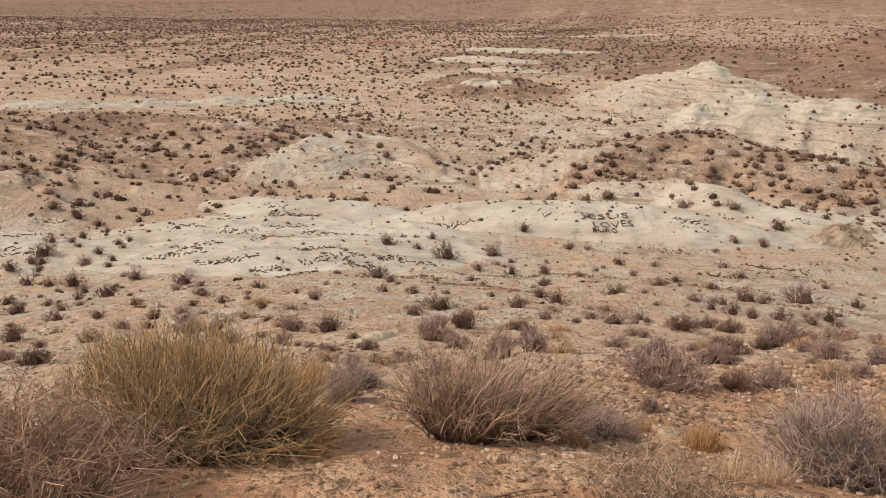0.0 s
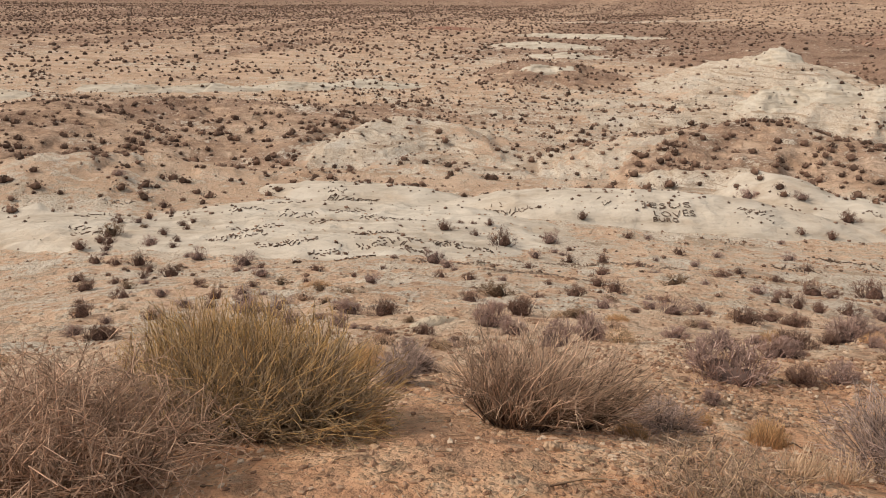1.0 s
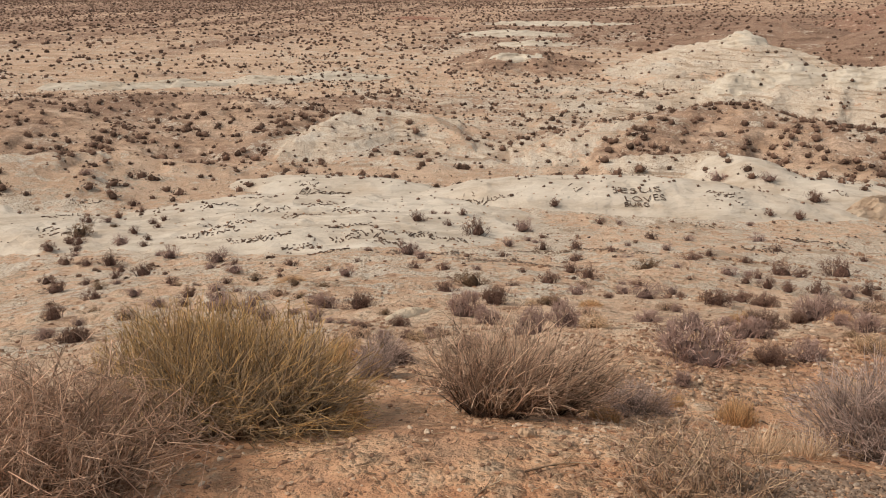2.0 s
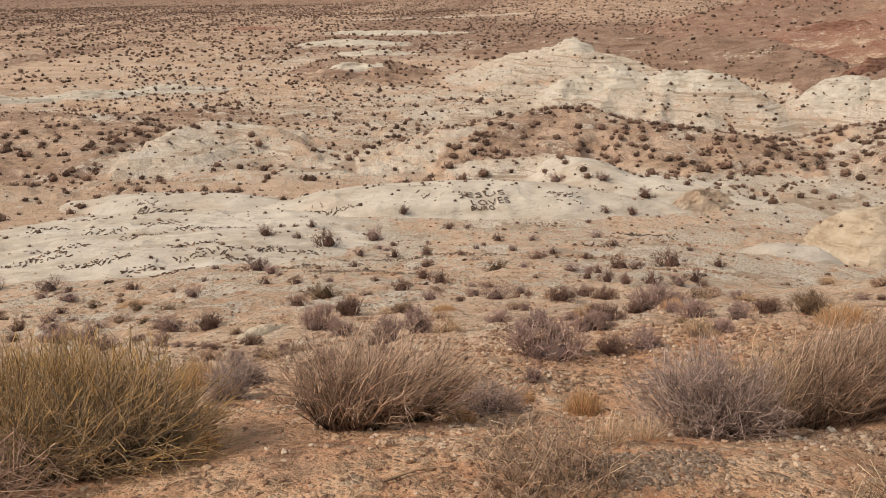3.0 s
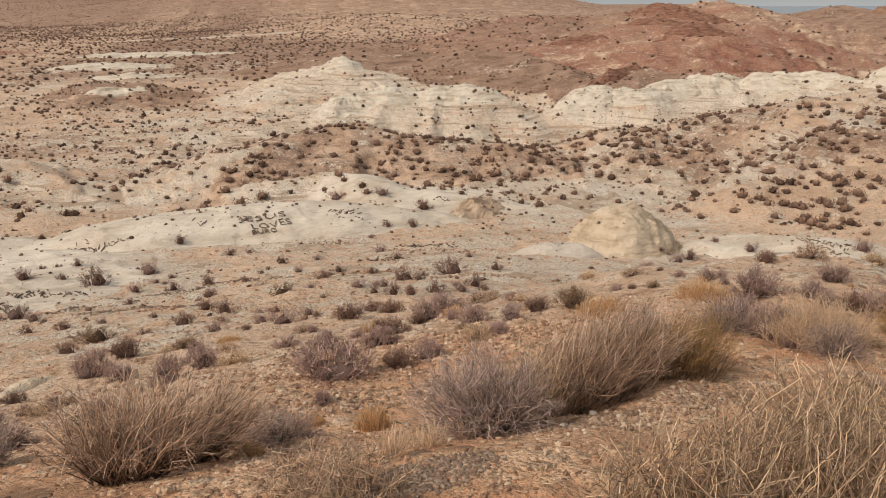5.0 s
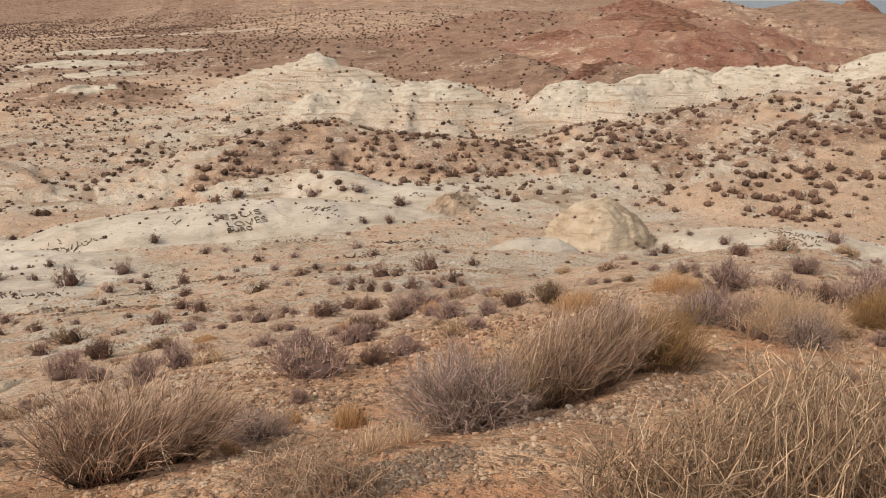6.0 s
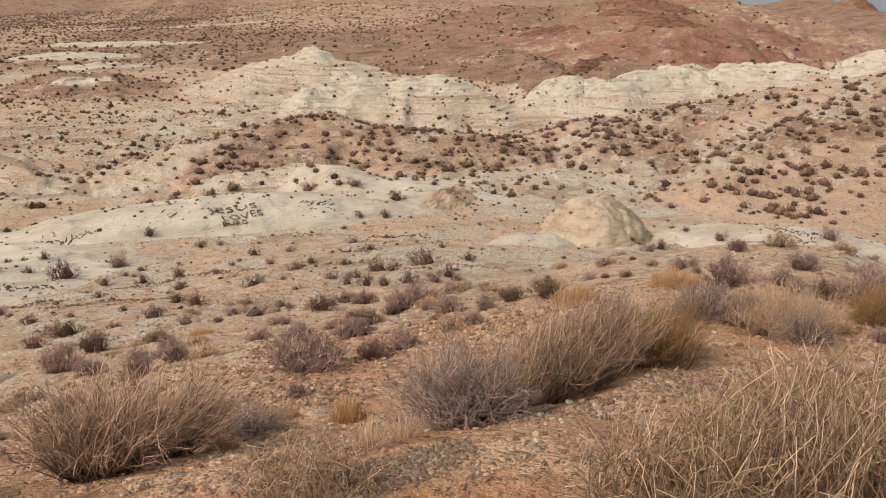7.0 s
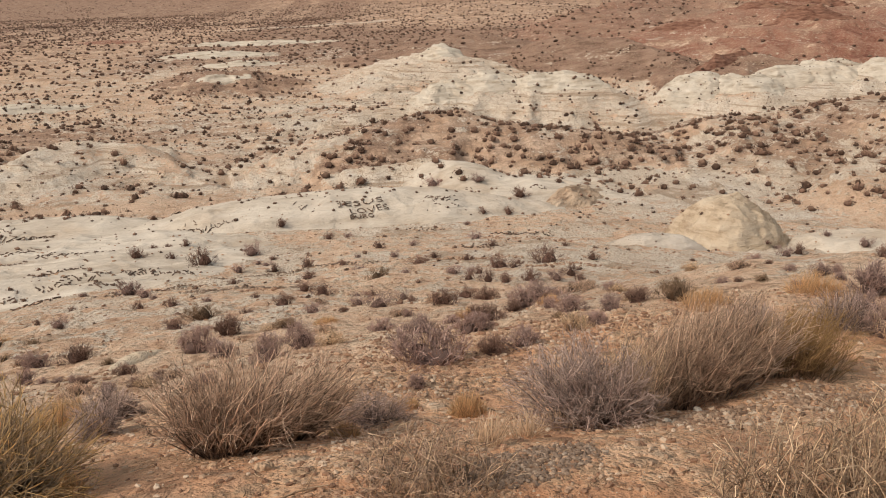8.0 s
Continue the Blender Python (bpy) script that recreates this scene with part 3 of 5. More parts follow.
# ---- the lake beyond the hills ----
def lake_material():
    m, nt, b = material("lake_water")
    p = place_coords(nt)
    b.inputs["Base Color"].default_value = (0.10, 0.135, 0.165, 1)
    b.inputs["Roughness"].default_value = 0.12
    bump(nt, b, noise_tex(nt, 0.05, 5, 0.6, p, (1, 3, 1)), 0.25, 0.6)
    return m


lake_r, lake_a = np.meshgrid(np.linspace(380, 4700, 40), np.radians(np.linspace(36, 96, 40)), indexing="ij")
lake_mesh = mesh_from("lake", np.stack([(lake_r * np.sin(lake_a)).ravel(), (lake_r * np.cos(lake_a)).ravel(), np.full(lake_r.size, -24.0)], 1), grid_faces(40, 40)[:, ::-1], lake_material())
tagged(new("lake", lake_mesh), "calm grey-blue lake beyond the desert hills", "water", kind="structure")


# ---- sandstone outcrops ----
OUTCROPS = []


def outcrop_height(x, y, spec):
    """Height of an outcrop's top over the plane; well below the ground outside its outline."""
    cx, cy, rx, ry, turn, lift, power, rough, seed, steep = spec
    c, s = math.cos(radians(turn)), math.sin(radians(turn))
    u, v = ((x - cx) * c + (y - cy) * s) / rx, (-(x - cx) * s + (y - cy) * c) / ry
    edge = 0.22 * fbm(x, y, max(rx, ry) * 0.5, 4, seed)
    q = np.hypot(u, v) + edge
    prof = 1 - np.clip(q, 0, 1.6) ** power
    grooves = rough * (0.5 * fbm((x * c + y * s) * 0.35, -x * s + y * c, 1.3, 4, seed + 1, True) + 0.5 * fbm(x, y, 3.5, 4, seed + 2))
    base = ground_height(x, y) * (1 - steep) + steep * float(ground_height(np.array([cx]), np.array([cy]))[0])
    return base + lift * np.maximum(prof, -1.2) + grooves


def outcrop(name, label, cx, cy, rx, ry, turn, lift, power=2.0, rough=0.12, seed=1, steep=0.0, mat=SLICKROCK, res=110):
    spec = (cx, cy, rx, ry, turn, lift, power, rough, seed, steep)
    q = np.linspace(0.001, 1.35, res // 2)
    a = np.linspace(0, 2 * np.pi, res * 2, endpoint=False)
    qq, aa = np.meshgrid(q, a, indexing="ij")
    c, s = math.cos(radians(turn)), math.sin(radians(turn))
    u, v = qq * np.cos(aa) * rx, qq * np.sin(aa) * ry
    x, y = (cx + u * c - v * s).ravel(), (cy + u * s + v * c).ravel()
    z = outcrop_height(x, y, spec)
    z0 = float(ground_height(np.array([cx]), np.array([cy]))[0])
    me = mesh_from(name, np.stack([x - cx, y - cy, z - z0], 1), grid_faces(len(q), len(a), True), mat)
    ob = new(name, me)
    ob.location = (cx, cy, z0)
    OUTCROPS.append(spec)
    return tagged(ob, label, "rock outcrop")


def surface(x, y):
    """The top of whatever lies at x, y: ground or rock."""
    x, y = np.atleast_1d(np.asarray(x, float)), np.atleast_1d(np.asarray(y, float))
    z = ground_height(x, y)
    for spec in OUTCROPS:
        near = np.hypot(x - spec[0], y - spec[1]) < 1.4 * max(spec[2], spec[3])
        if near.any():
            z[near] = np.maximum(z[near], outcrop_height(x[near], y[near], spec))
    return z


outcrop("slickrock_dome", "long pale slickrock dome with words laid in stones", 8.6, 46.3, 12.4, 4.6, -9, 1.45, 2.2, 0.02, 1, 0.0, SLICKROCK, 170)
outcrop("rock_rib", "pale curved rib of rock showing through the slope", -0.95, 10.75, 0.65, 0.16, 62, 0.10, 2.0, 0.05, 3, 0.0, YELLOWROCK, 50)
outcrop("slickrock_slab", "broad pale slickrock slab covered in scrawled stone writing", -8.5, 39.5, 11, 9.0, -12, 0.40, 3.0, 0.10, 2, 0.0, SLICKROCK, 170)
outcrop("slickrock_slab", "pale slickrock slab with faint stone writing", -21.5, 38, 8, 4.0, -20, 0.5, 3.0, 0.08, 3)
outcrop("slickrock_dome", "small smooth slickrock dome with one word in stones", -9.2, 50.4, 7.0, 3.4, -10, 0.75, 2.0, 0.03, 4)
outcrop("slickrock_dome", "rounded grey-white slickrock dome with a bush on it", 21.2, 49.8, 8.5, 5.5, -15, 0.75, 2.2, 0.16, 5)
outcrop("cracked_rock_face", "broken brown rock face with a slanting crack", 22.6, 44.6, 2.8, 1.2, 28, 0.8, 1.2, 1.1, 6, 0.3, BROWNROCK)
for k, (x, y, rx, ry, turn, lift) in enumerate([(-50, 105, 7, 2.2, 10, 0.7), (-40, 108, 8, 2.4, 18, 0.8), (-29, 112, 7, 2.2, 12, 0.7), (-19, 117, 7, 2.4, 5, 0.9), (-66, 97, 8, 2.4, 5, 0.7),
                                                (6.5, 128.5, 3.5, 2.2, 0, 0.35), (8, 190, 12, 4, 0, 0.8), (22, 226, 18, 4, -4, 0.8), (12, 168, 8, 3, 0, 0.6)]):
    outcrop("pale_ledge", "low ledge of pale bare sandstone among shrubs", x, y, rx, ry, turn, lift, 1.8, 0.4, k, 0.0, WHITEROCK, 60)
outcrop("sandstone_outcrop", "steep yellowish sandstone knob with cracked sides", 25.0, 32.6, 3.4, 2.7, 20, 2.3, 1.9, 0.55, 7, 0.6, YELLOWROCK, 150)
outcrop("grey_rock", "smooth pale grey rock hump at the foot of the knob", 20.6, 31.6, 2.3, 0.9, -32, 0.6, 2.4, 0.1, 0, 0.2, GREYROCK)
outcrop("slickrock_slab", "pale slickrock slab with dark scribbled marks", 33.2, 27.2, 6.0, 3.6, -35, 0.9, 2.4, 0.08, 2, 0.3)
for k, (x, y, rx, ry, turn, lift) in enumerate([
        (55.5, 80.5, 4.2, 3.0, 10, 0.9), (61.5, 78.0, 4.0, 3.0, -10, 0.8), (66.5, 79.5, 4.5, 3.2, -5, 0.9), (72.5, 79.0, 5.0, 3.4, -20, 0.9), (78.5, 75.0, 4.6, 3.2, -40, 0.9), (82.5, 70.0, 4.4, 3.0, -60, 0.9),
        (85.0, 62.0, 4.5, 3.2, -50, 0.9), (35.5, 92.0, 4.5, 3.4, 0, 0.8), (41.0, 88.5, 4.0, 3.0, -10, 0.8), (44.5, 87.0, 4.0, 3.0, -20, 0.8), (30.0, 92.0, 5.0, 3.0, 10, 0.6), (37.5, 119, 3.5, 3.0, 0, 0.7)]):
    outcrop("white_sandstone_dome", "rounded white sandstone dome in a ridge", x, y, rx, ry, turn, lift, 2.6, 0.45, k, 0.0, WHITEROCK, 80)


CRAG = rock_material("dark_red_crag", (0.13, 0.06, 0.042), (0.25, 0.125, 0.085), (0.38, 0.22, 0.155), (1, 1, 5))
for k, (x, y, rx, ry, turn, lift) in enumerate([(131, 154, 9, 3.0, -42, 2.0), (120, 147, 7, 2.0, -35, 1.4), (113, 127, 6.5, 2.4, -38, 1.9), (74, 101.5, 5.0, 1.2, 20, 1.0), (79, 104, 3.5, 1.2, 10, 0.9),
                                                (239, 182, 6, 4, -50, 3.2), (150, 186, 8, 2.5, -45, 1.6), (98, 146, 6, 1.6, -25, 1.1)]):
    outcrop("red_crag", "dark red broken rock ledge on a desert hill", x, y, rx, ry, turn, lift, 1.4, 1.3, k, 0.2, CRAG, 60)


# ---- dry bushes ----
def stem_lines(rng, n, root, reach, height, lean=(0, 0), bend=0.35, segs=4, jitter=0.06, squash=(1, 1), turn=0.0, low=0.85):
    """Centre lines of curved stems that rise from a patch of ground and spread into a dome."""
    a = rng.uniform(0, 2 * np.pi, n)
    q = np.sqrt(rng.random(n))
    c, s = math.cos(radians(turn)), math.sin(radians(turn))

    def lay(u, v, z):
        u, v = u * squash[0], v * squash[1]
        return np.stack([u * c - v * s, u * s + v * c, z], 1)

    foot = lay(np.cos(a) * q * root, np.sin(a) * q * root, np.zeros(n) - 0.02)
    b = a + rng.normal(0, 0.5, n)
    q2 = np.clip(q + rng.normal(0, 0.18, n), 0, 1.05)
    size = rng.uniform(0.5, 1.12, n) * (0.88 + 0.24 * vnoise(b * 1.6 + n, q2 * 3, 2))
    tip = lay(np.cos(b) * q2 * reach, np.sin(b) * q2 * reach, height * size * np.sqrt(np.clip(1 - low * q2 ** 2, 0.03, 1)))
    tip = tip + np.stack([lean[0] * size, lean[1] * size, 0 * size], 1)
    t = np.linspace(0, 1, segs + 1)[None, :, None]
    mid = foot * 0.5 + tip * 0.5 + rng.normal(0, bend * reach * 0.22, (n, 3)) * [1, 1, 0.3]
    mid[:, 2] += rng.uniform(-0.02, bend, n) * height * 0.5
    line = (1 - t) ** 2 * foot[:, None] + 2 * t * (1 - t) * mid[:, None] + t ** 2 * tip[:, None]
    return line + rng.normal(0, jitter * height * 0.3, line.shape) * np.minimum(t * 2, 1)


def stems(rng, line, width):
    """Tapering tubes on stem lines: verts, faces, and how far along its stem each vertex lies."""
    n, s, _ = line.shape
    return tubes(line, np.linspace(width[0], width[1], s)[None] * rng.uniform(0.7, 1.3, (n, 1)))


def tubes(line, width, sides=3, along=None):
    n, s, _ = line.shape
    tang = np.gradient(line, axis=1)
    tang /= np.linalg.norm(tang, axis=2, keepdims=True) + 1e-9
    side = np.cross(tang, np.array([0.31, 0.62, 0.72]))
    side /= np.linalg.norm(side, axis=2, keepdims=True) + 1e-9
    other = np.cross(tang, side)
    ang = np.arange(sides) * 2 * np.pi / sides
    v = line[:, :, None] + width[:, :, None, None] * (side[:, :, None] * np.cos(ang)[None, None, :, None] + other[:, :, None] * np.sin(ang)[None, None, :, None])
    one = grid_faces(s, sides, True)
    faces = (one[None] + (np.arange(n) * s * sides)[:, None, None]).reshape(-1, 4)
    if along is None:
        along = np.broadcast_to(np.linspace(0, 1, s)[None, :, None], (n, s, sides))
    return v.reshape(-1, 3), faces, along.ravel()


def twigs_on(rng, line, per, length, width, segs=2, spread=0.7):
    """Side twigs that leave the outer half of given stem lines."""
    n, s, _ = line.shape
    k = rng.integers(0, n, n * per)
    f = rng.uniform(0.35, 0.98, n * per) * (s - 1)
    i = np.minimum(f.astype(int), s - 2)
    p = line[k, i] + (f - i)[:, None] * (line[k, i + 1] - line[k, i])
    d = line[k, i + 1] - line[k, i]
    d /= np.linalg.norm(d, axis=1, keepdims=True) + 1e-9
    d = d + rng.normal(0, spread, d.shape)
    d /= np.linalg.norm(d, axis=1, keepdims=True) + 1e-9
    t = np.linspace(0, 1, segs + 1)[None, :, None]
    ln = length * rng.uniform(0.5, 1.2, (len(k), 1, 1))
    out = p[:, None] + d[:, None] * t * ln + rng.normal(0, 0.08 * length, (len(k), segs + 1, 3)) * t
    w = np.linspace(width, width * 0.4, segs + 1)[None] * np.ones((len(k), 1))
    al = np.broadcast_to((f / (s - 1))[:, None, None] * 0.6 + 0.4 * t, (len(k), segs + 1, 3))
    return tubes(out, w, 3, al)


def join(*parts):
    v, f, a, off = [], [], [], 0
    for pv, pf, pa in parts:
        v.append(pv), f.append(pf + off), a.append(pa)
        off += len(pv)
    return np.concatenate(v), np.concatenate(f), np.concatenate(a)


def part(name, data, mat, parent, label="", at=(0, 0, 0), smooth=True):
    v, f, a = data
    ob = new(name, mesh_from(name, v, f, mat, smooth, along=a))
    ob.parent, ob.location = parent, at
    return tagged(ob, label) if label else ob

# ---- bushes close to the lookout ----
def bush(name, label, x, y, reach, height, n, mat, per=3, twig=0.12, width=(0.0035, 0.0012), root=0.5, lean=(0, 0), squash=(1, 1), turn=0.0,
         bend=0.35, jitter=0.06, segs=5, spread=0.6, low=0.85, seed=1, twig_mat=None):
    rng = np.random.default_rng(seed)
    ob = new(name)
    ob.location = (x, y, float(surface(x, y)[0]))
    line = stem_lines(rng, n, reach * root, reach, height, lean, bend, segs, jitter, squash, turn, low)
    # the feet follow the slope
    drop = surface(line[:, 0, 0] + x, line[:, 0, 1] + y) - ob.location.z
    line[:, :, 2] += drop[:, None] * np.linspace(1, 0.55, line.shape[1])[None]
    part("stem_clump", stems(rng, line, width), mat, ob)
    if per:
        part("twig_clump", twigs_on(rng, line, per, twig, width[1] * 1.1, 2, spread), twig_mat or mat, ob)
    return tagged(ob, label, "bush")


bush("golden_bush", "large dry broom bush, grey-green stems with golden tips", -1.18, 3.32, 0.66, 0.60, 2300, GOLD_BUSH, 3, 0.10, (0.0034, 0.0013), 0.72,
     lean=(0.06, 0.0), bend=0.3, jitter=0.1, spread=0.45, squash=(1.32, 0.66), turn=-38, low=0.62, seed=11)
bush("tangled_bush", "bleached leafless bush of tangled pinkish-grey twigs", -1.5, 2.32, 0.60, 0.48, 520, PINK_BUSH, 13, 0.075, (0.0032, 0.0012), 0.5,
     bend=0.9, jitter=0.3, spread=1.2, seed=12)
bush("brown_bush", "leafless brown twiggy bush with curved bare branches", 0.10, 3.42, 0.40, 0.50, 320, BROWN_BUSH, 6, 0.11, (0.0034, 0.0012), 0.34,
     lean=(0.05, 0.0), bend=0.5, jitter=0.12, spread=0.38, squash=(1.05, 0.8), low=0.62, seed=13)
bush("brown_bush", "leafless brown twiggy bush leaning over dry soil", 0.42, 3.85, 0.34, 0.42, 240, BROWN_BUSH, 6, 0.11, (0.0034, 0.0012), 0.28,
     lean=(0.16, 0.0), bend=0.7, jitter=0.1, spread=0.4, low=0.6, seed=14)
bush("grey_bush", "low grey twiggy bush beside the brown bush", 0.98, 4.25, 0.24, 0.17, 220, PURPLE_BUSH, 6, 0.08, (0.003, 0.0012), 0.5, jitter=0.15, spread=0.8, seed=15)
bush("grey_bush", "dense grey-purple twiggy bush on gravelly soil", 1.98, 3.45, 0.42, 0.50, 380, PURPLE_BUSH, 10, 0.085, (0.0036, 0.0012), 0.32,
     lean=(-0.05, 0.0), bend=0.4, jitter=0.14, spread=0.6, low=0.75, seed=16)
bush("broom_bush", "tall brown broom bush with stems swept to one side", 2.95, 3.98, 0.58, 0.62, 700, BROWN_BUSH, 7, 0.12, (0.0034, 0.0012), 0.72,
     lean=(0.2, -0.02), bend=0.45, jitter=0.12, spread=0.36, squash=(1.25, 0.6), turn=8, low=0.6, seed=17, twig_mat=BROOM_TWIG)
bush("pale_stem_bush", "pale bare stems standing in front of a broom bush", 2.32, 3.62, 0.24, 0.54, 110, STRAW, 4, 0.10, (0.0032, 0.0012), 0.5,
     lean=(0.03, 0.0), bend=0.5, jitter=0.12, spread=0.4, low=0.5, seed=18)
bush("ochre_bush", "ochre-yellow dry broom bush at the end of a row", 3.88, 4.12, 0.38, 0.46, 340, OCHRE_BUSH, 4, 0.11, (0.0028, 0.0011), 0.8,
     lean=(0.14, 0.0), jitter=0.1, spread=0.4, low=0.65, seed=19)
bush("straw_bush", "sprawling straw-coloured bush of dry bent stems", 2.06, 1.48, 0.66, 0.40, 560, STRAW, 7, 0.085, (0.0034, 0.0014), 0.9,
     lean=(0.03, 0.02), bend=0.35, jitter=0.12, spread=0.6, squash=(1.2, 0.6), turn=0, low=0.6, seed=20, twig_mat=STRAW_TWIG)
bush("straw_bush", "sprawling straw-coloured bush with greyer inner twigs", 3.15, 1.72, 0.75, 0.44, 600, STRAW, 8, 0.09, (0.0034, 0.0014), 0.85,
     lean=(0.04, 0.02), bend=0.35, jitter=0.12, spread=0.6, low=0.55, seed=21, twig_mat=STRAW_TWIG)
bush("low_twig_bush", "low sparse bush of brown and straw twigs", 0.72, 2.25, 0.30, 0.20, 170, STRAW, 9, 0.07, (0.0026, 0.001), 0.75,
     bend=0.6, jitter=0.25, spread=0.9, low=0.6, seed=22, twig_mat=BROWN_BUSH)
bush("blond_grass_clump", "blond dry grass clump round a grey shrub", 5.6, 4.4, 0.50, 0.36, 700, BLOND, 2, 0.12, (0.003, 0.001), 0.8, bend=0.5, jitter=0.16, spread=0.5, low=0.5, seed=23)
bush("grey_bush", "small grey bush in front of blond grass", 5.42, 4.02, 0.26, 0.26, 260, PURPLE_BUSH, 5, 0.08, (0.003, 0.0012), 0.35, jitter=0.12, seed=24)
bush("ochre_bush", "ochre bush at the edge of the shoulder", 6.75, 4.25, 0.36, 0.40, 420, OCHRE_BUSH, 3, 0.12, (0.003, 0.0012), 0.6, seed=25)
bush("blond_grass_clump", "small blond dry grass tuft on gravel", 1.12, 2.72, 0.11, 0.15, 110, BLOND, 0, 0.1, (0.0022, 0.0009), 0.5, lean=(0.02, 0), seed=26)
bush("blond_grass_clump", "small blond dry grass tuft on gravel", 1.75, 3.35, 0.12, 0.14, 90, BLOND, 0, 0.1, (0.0022, 0.0009), 0.5, seed=27)
bush("blond_grass_clump", "small blond dry grass tuft by a bush", 1.36, 2.9, 0.13, 0.13, 100, BLOND, 0, 0.1, (0.0022, 0.0009), 0.5, seed=28)
for k, (x, y, r, h) in enumerate([(1.64, 4.45, 0.14, 0.17), (1.3, 4.8, 0.11, 0.10), (-1.05, 6.05, 0.22, 0.20), (-0.55, 3.05, 0.10, 0.10), (0.72, 3.9, 0.1, 0.1),
                                  (3.3, 9.2, 0.2, 0.14), (1.8, 11.5, 0.2, 0.1), (-2.3, 4.6, 0.2, 0.15), (5.0, 6.6, 0.3, 0.2), (6.2, 6.4, 0.35, 0.22), (4.6, 9.5, 0.18, 0.14), (-4.6, 19, 0.5, 0.15)]):
    bush("orange_tuft", "rounded tuft of orange dead grass", x, y, r, h, 420, ORANGE, 0, 0.1, (0.0022, 0.001), 0.8, bend=0.2, jitter=0.08, segs=3, low=0.9, seed=40 + k)
for k, (x, y, r, h, mat) in enumerate([(-0.72, 5.85, 0.26, 0.24, PURPLE_BUSH), (-1.5, 6.0, 0.28, 0.2, BROWN_BUSH), (-0.66, 5.0, 0.15, 0.2, PURPLE_BUSH), (-2.0, 5.6, 0.3, 0.22, BROWN_BUSH),
                                       (5.2, 5.0, 0.34, 0.32, PURPLE_BUSH), (4.55, 5.35, 0.25, 0.28, PURPLE_BUSH), (0.35, 5.2, 0.12, 0.14, BROWN_BUSH), (-0.1, 4.7, 0.14, 0.15, BROWN_BUSH)]):
    bush("grey_bush" if mat is PURPLE_BUSH else "brown_bush", "small dry grey-purple bush on tan soil" if mat is PURPLE_BUSH else "small dry brown bush on tan soil",
         x, y, r, h, 240, mat, 5, 0.08, (0.003, 0.0013), 0.4, jitter=0.12, spread=0.7, seed=60 + k)


def leaf_cloud(rng, n, size):
    """Small leaf blades at random through a dome."""
    a, q, h = rng.uniform(0, 6.2832, n), np.sqrt(rng.random(n)) * 0.5, rng.random(n)
    c = np.stack([np.cos(a) * q, np.sin(a) * q, 0.04 + 0.5 * h * np.sqrt(np.clip(1 - 3.6 * q * q, 0.05, 1))], 1)
    u, w = rng.normal(0, 1, (n, 3)), rng.normal(0, 1, (n, 3))
    u = u / np.linalg.norm(u, axis=1, keepdims=True) * size
    w = w / np.linalg.norm(w, axis=1, keepdims=True) * size * 0.5
    v = np.stack([c - u, c + w, c + u, c - w], 1).reshape(-1, 3)
    # Blades near the ground are coloured darker, as the shaded underside
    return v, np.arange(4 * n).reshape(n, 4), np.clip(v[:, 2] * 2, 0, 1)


def lump(rng, rings, sides):
    """A small uneven dome of foliage."""
    a = np.linspace(0, 2 * np.pi, sides, endpoint=False)
    v = [np.stack([np.cos(a + k) * r, np.sin(a + k) * r, np.full(sides, h)], 1) for k, (r, h) in enumerate(rings)]
    v = np.concatenate(v) * rng.uniform(0.7, 1.3, (sides * len(rings), 1))
    f = grid_faces(len(rings), sides, True)
    # Height sets the colour: shade painted in below, lighter top
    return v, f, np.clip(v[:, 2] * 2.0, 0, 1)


def sprigs(rng, line, n, length, width):
    """Fine upright sprigs, one blade each, through the outer half of a crown."""
    k, f = rng.integers(0, len(line), n), rng.uniform(0.3, 1.0, n)[:, None]
    p = line[k, 1] * (1 - f) + line[k, 2] * f + rng.normal(0, 0.045, (n, 3))
    d = rng.normal(0, 0.45, (n, 3)) + p * [0.8, 0.8, 0] + [0, 0, 0.8]
    d = d / np.linalg.norm(d, axis=1, keepdims=True) * length * rng.uniform(0.6, 1.3, (n, 1))
    w = np.cross(d, rng.normal(0, 1, (n, 3)))
    w = w / np.linalg.norm(w, axis=1, keepdims=True) * width
    v = np.stack([p - w, p + w, p + d + 0.4 * w, p + d - 0.4 * w], 1).reshape(-1, 3)
    # Lower sprigs get darker colour, standing in for shade inside the crown
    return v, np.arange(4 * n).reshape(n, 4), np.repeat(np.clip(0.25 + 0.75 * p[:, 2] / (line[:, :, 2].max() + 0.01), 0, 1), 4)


# ---- shrubs on the slope: a few grown kinds, copied ----
def grow_shrub(mat, label, seed, flat, stem_count=54, sprig_count=1300):
    rng = np.random.default_rng(seed)
    ob = new("shrub")
    # Dark core lump: its colour stands for the shade deep in the crown
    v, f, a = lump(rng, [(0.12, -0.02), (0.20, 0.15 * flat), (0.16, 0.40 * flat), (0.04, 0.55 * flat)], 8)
    shade_core = (v, f, 0.2 * a)
    line = stem_lines(rng, stem_count, 0.26, 0.46, flat, (rng.normal(0, 0.05), rng.normal(0, 0.05)), 0.3, 2, 0.15, (1, rng.uniform(0.75, 1)), 0, 0.8)
    data = join(stems(rng, line, (0.009, 0.004)), twigs_on(rng, line, 5, 0.14, 0.0045, 1, 0.6), sprigs(rng, line, sprig_count, 0.075, 0.0050 if sprig_count > 500 else 0.013), shade_core)
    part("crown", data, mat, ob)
    tagged(ob, label, "shrub", "shrubs on the slope")
    return ob


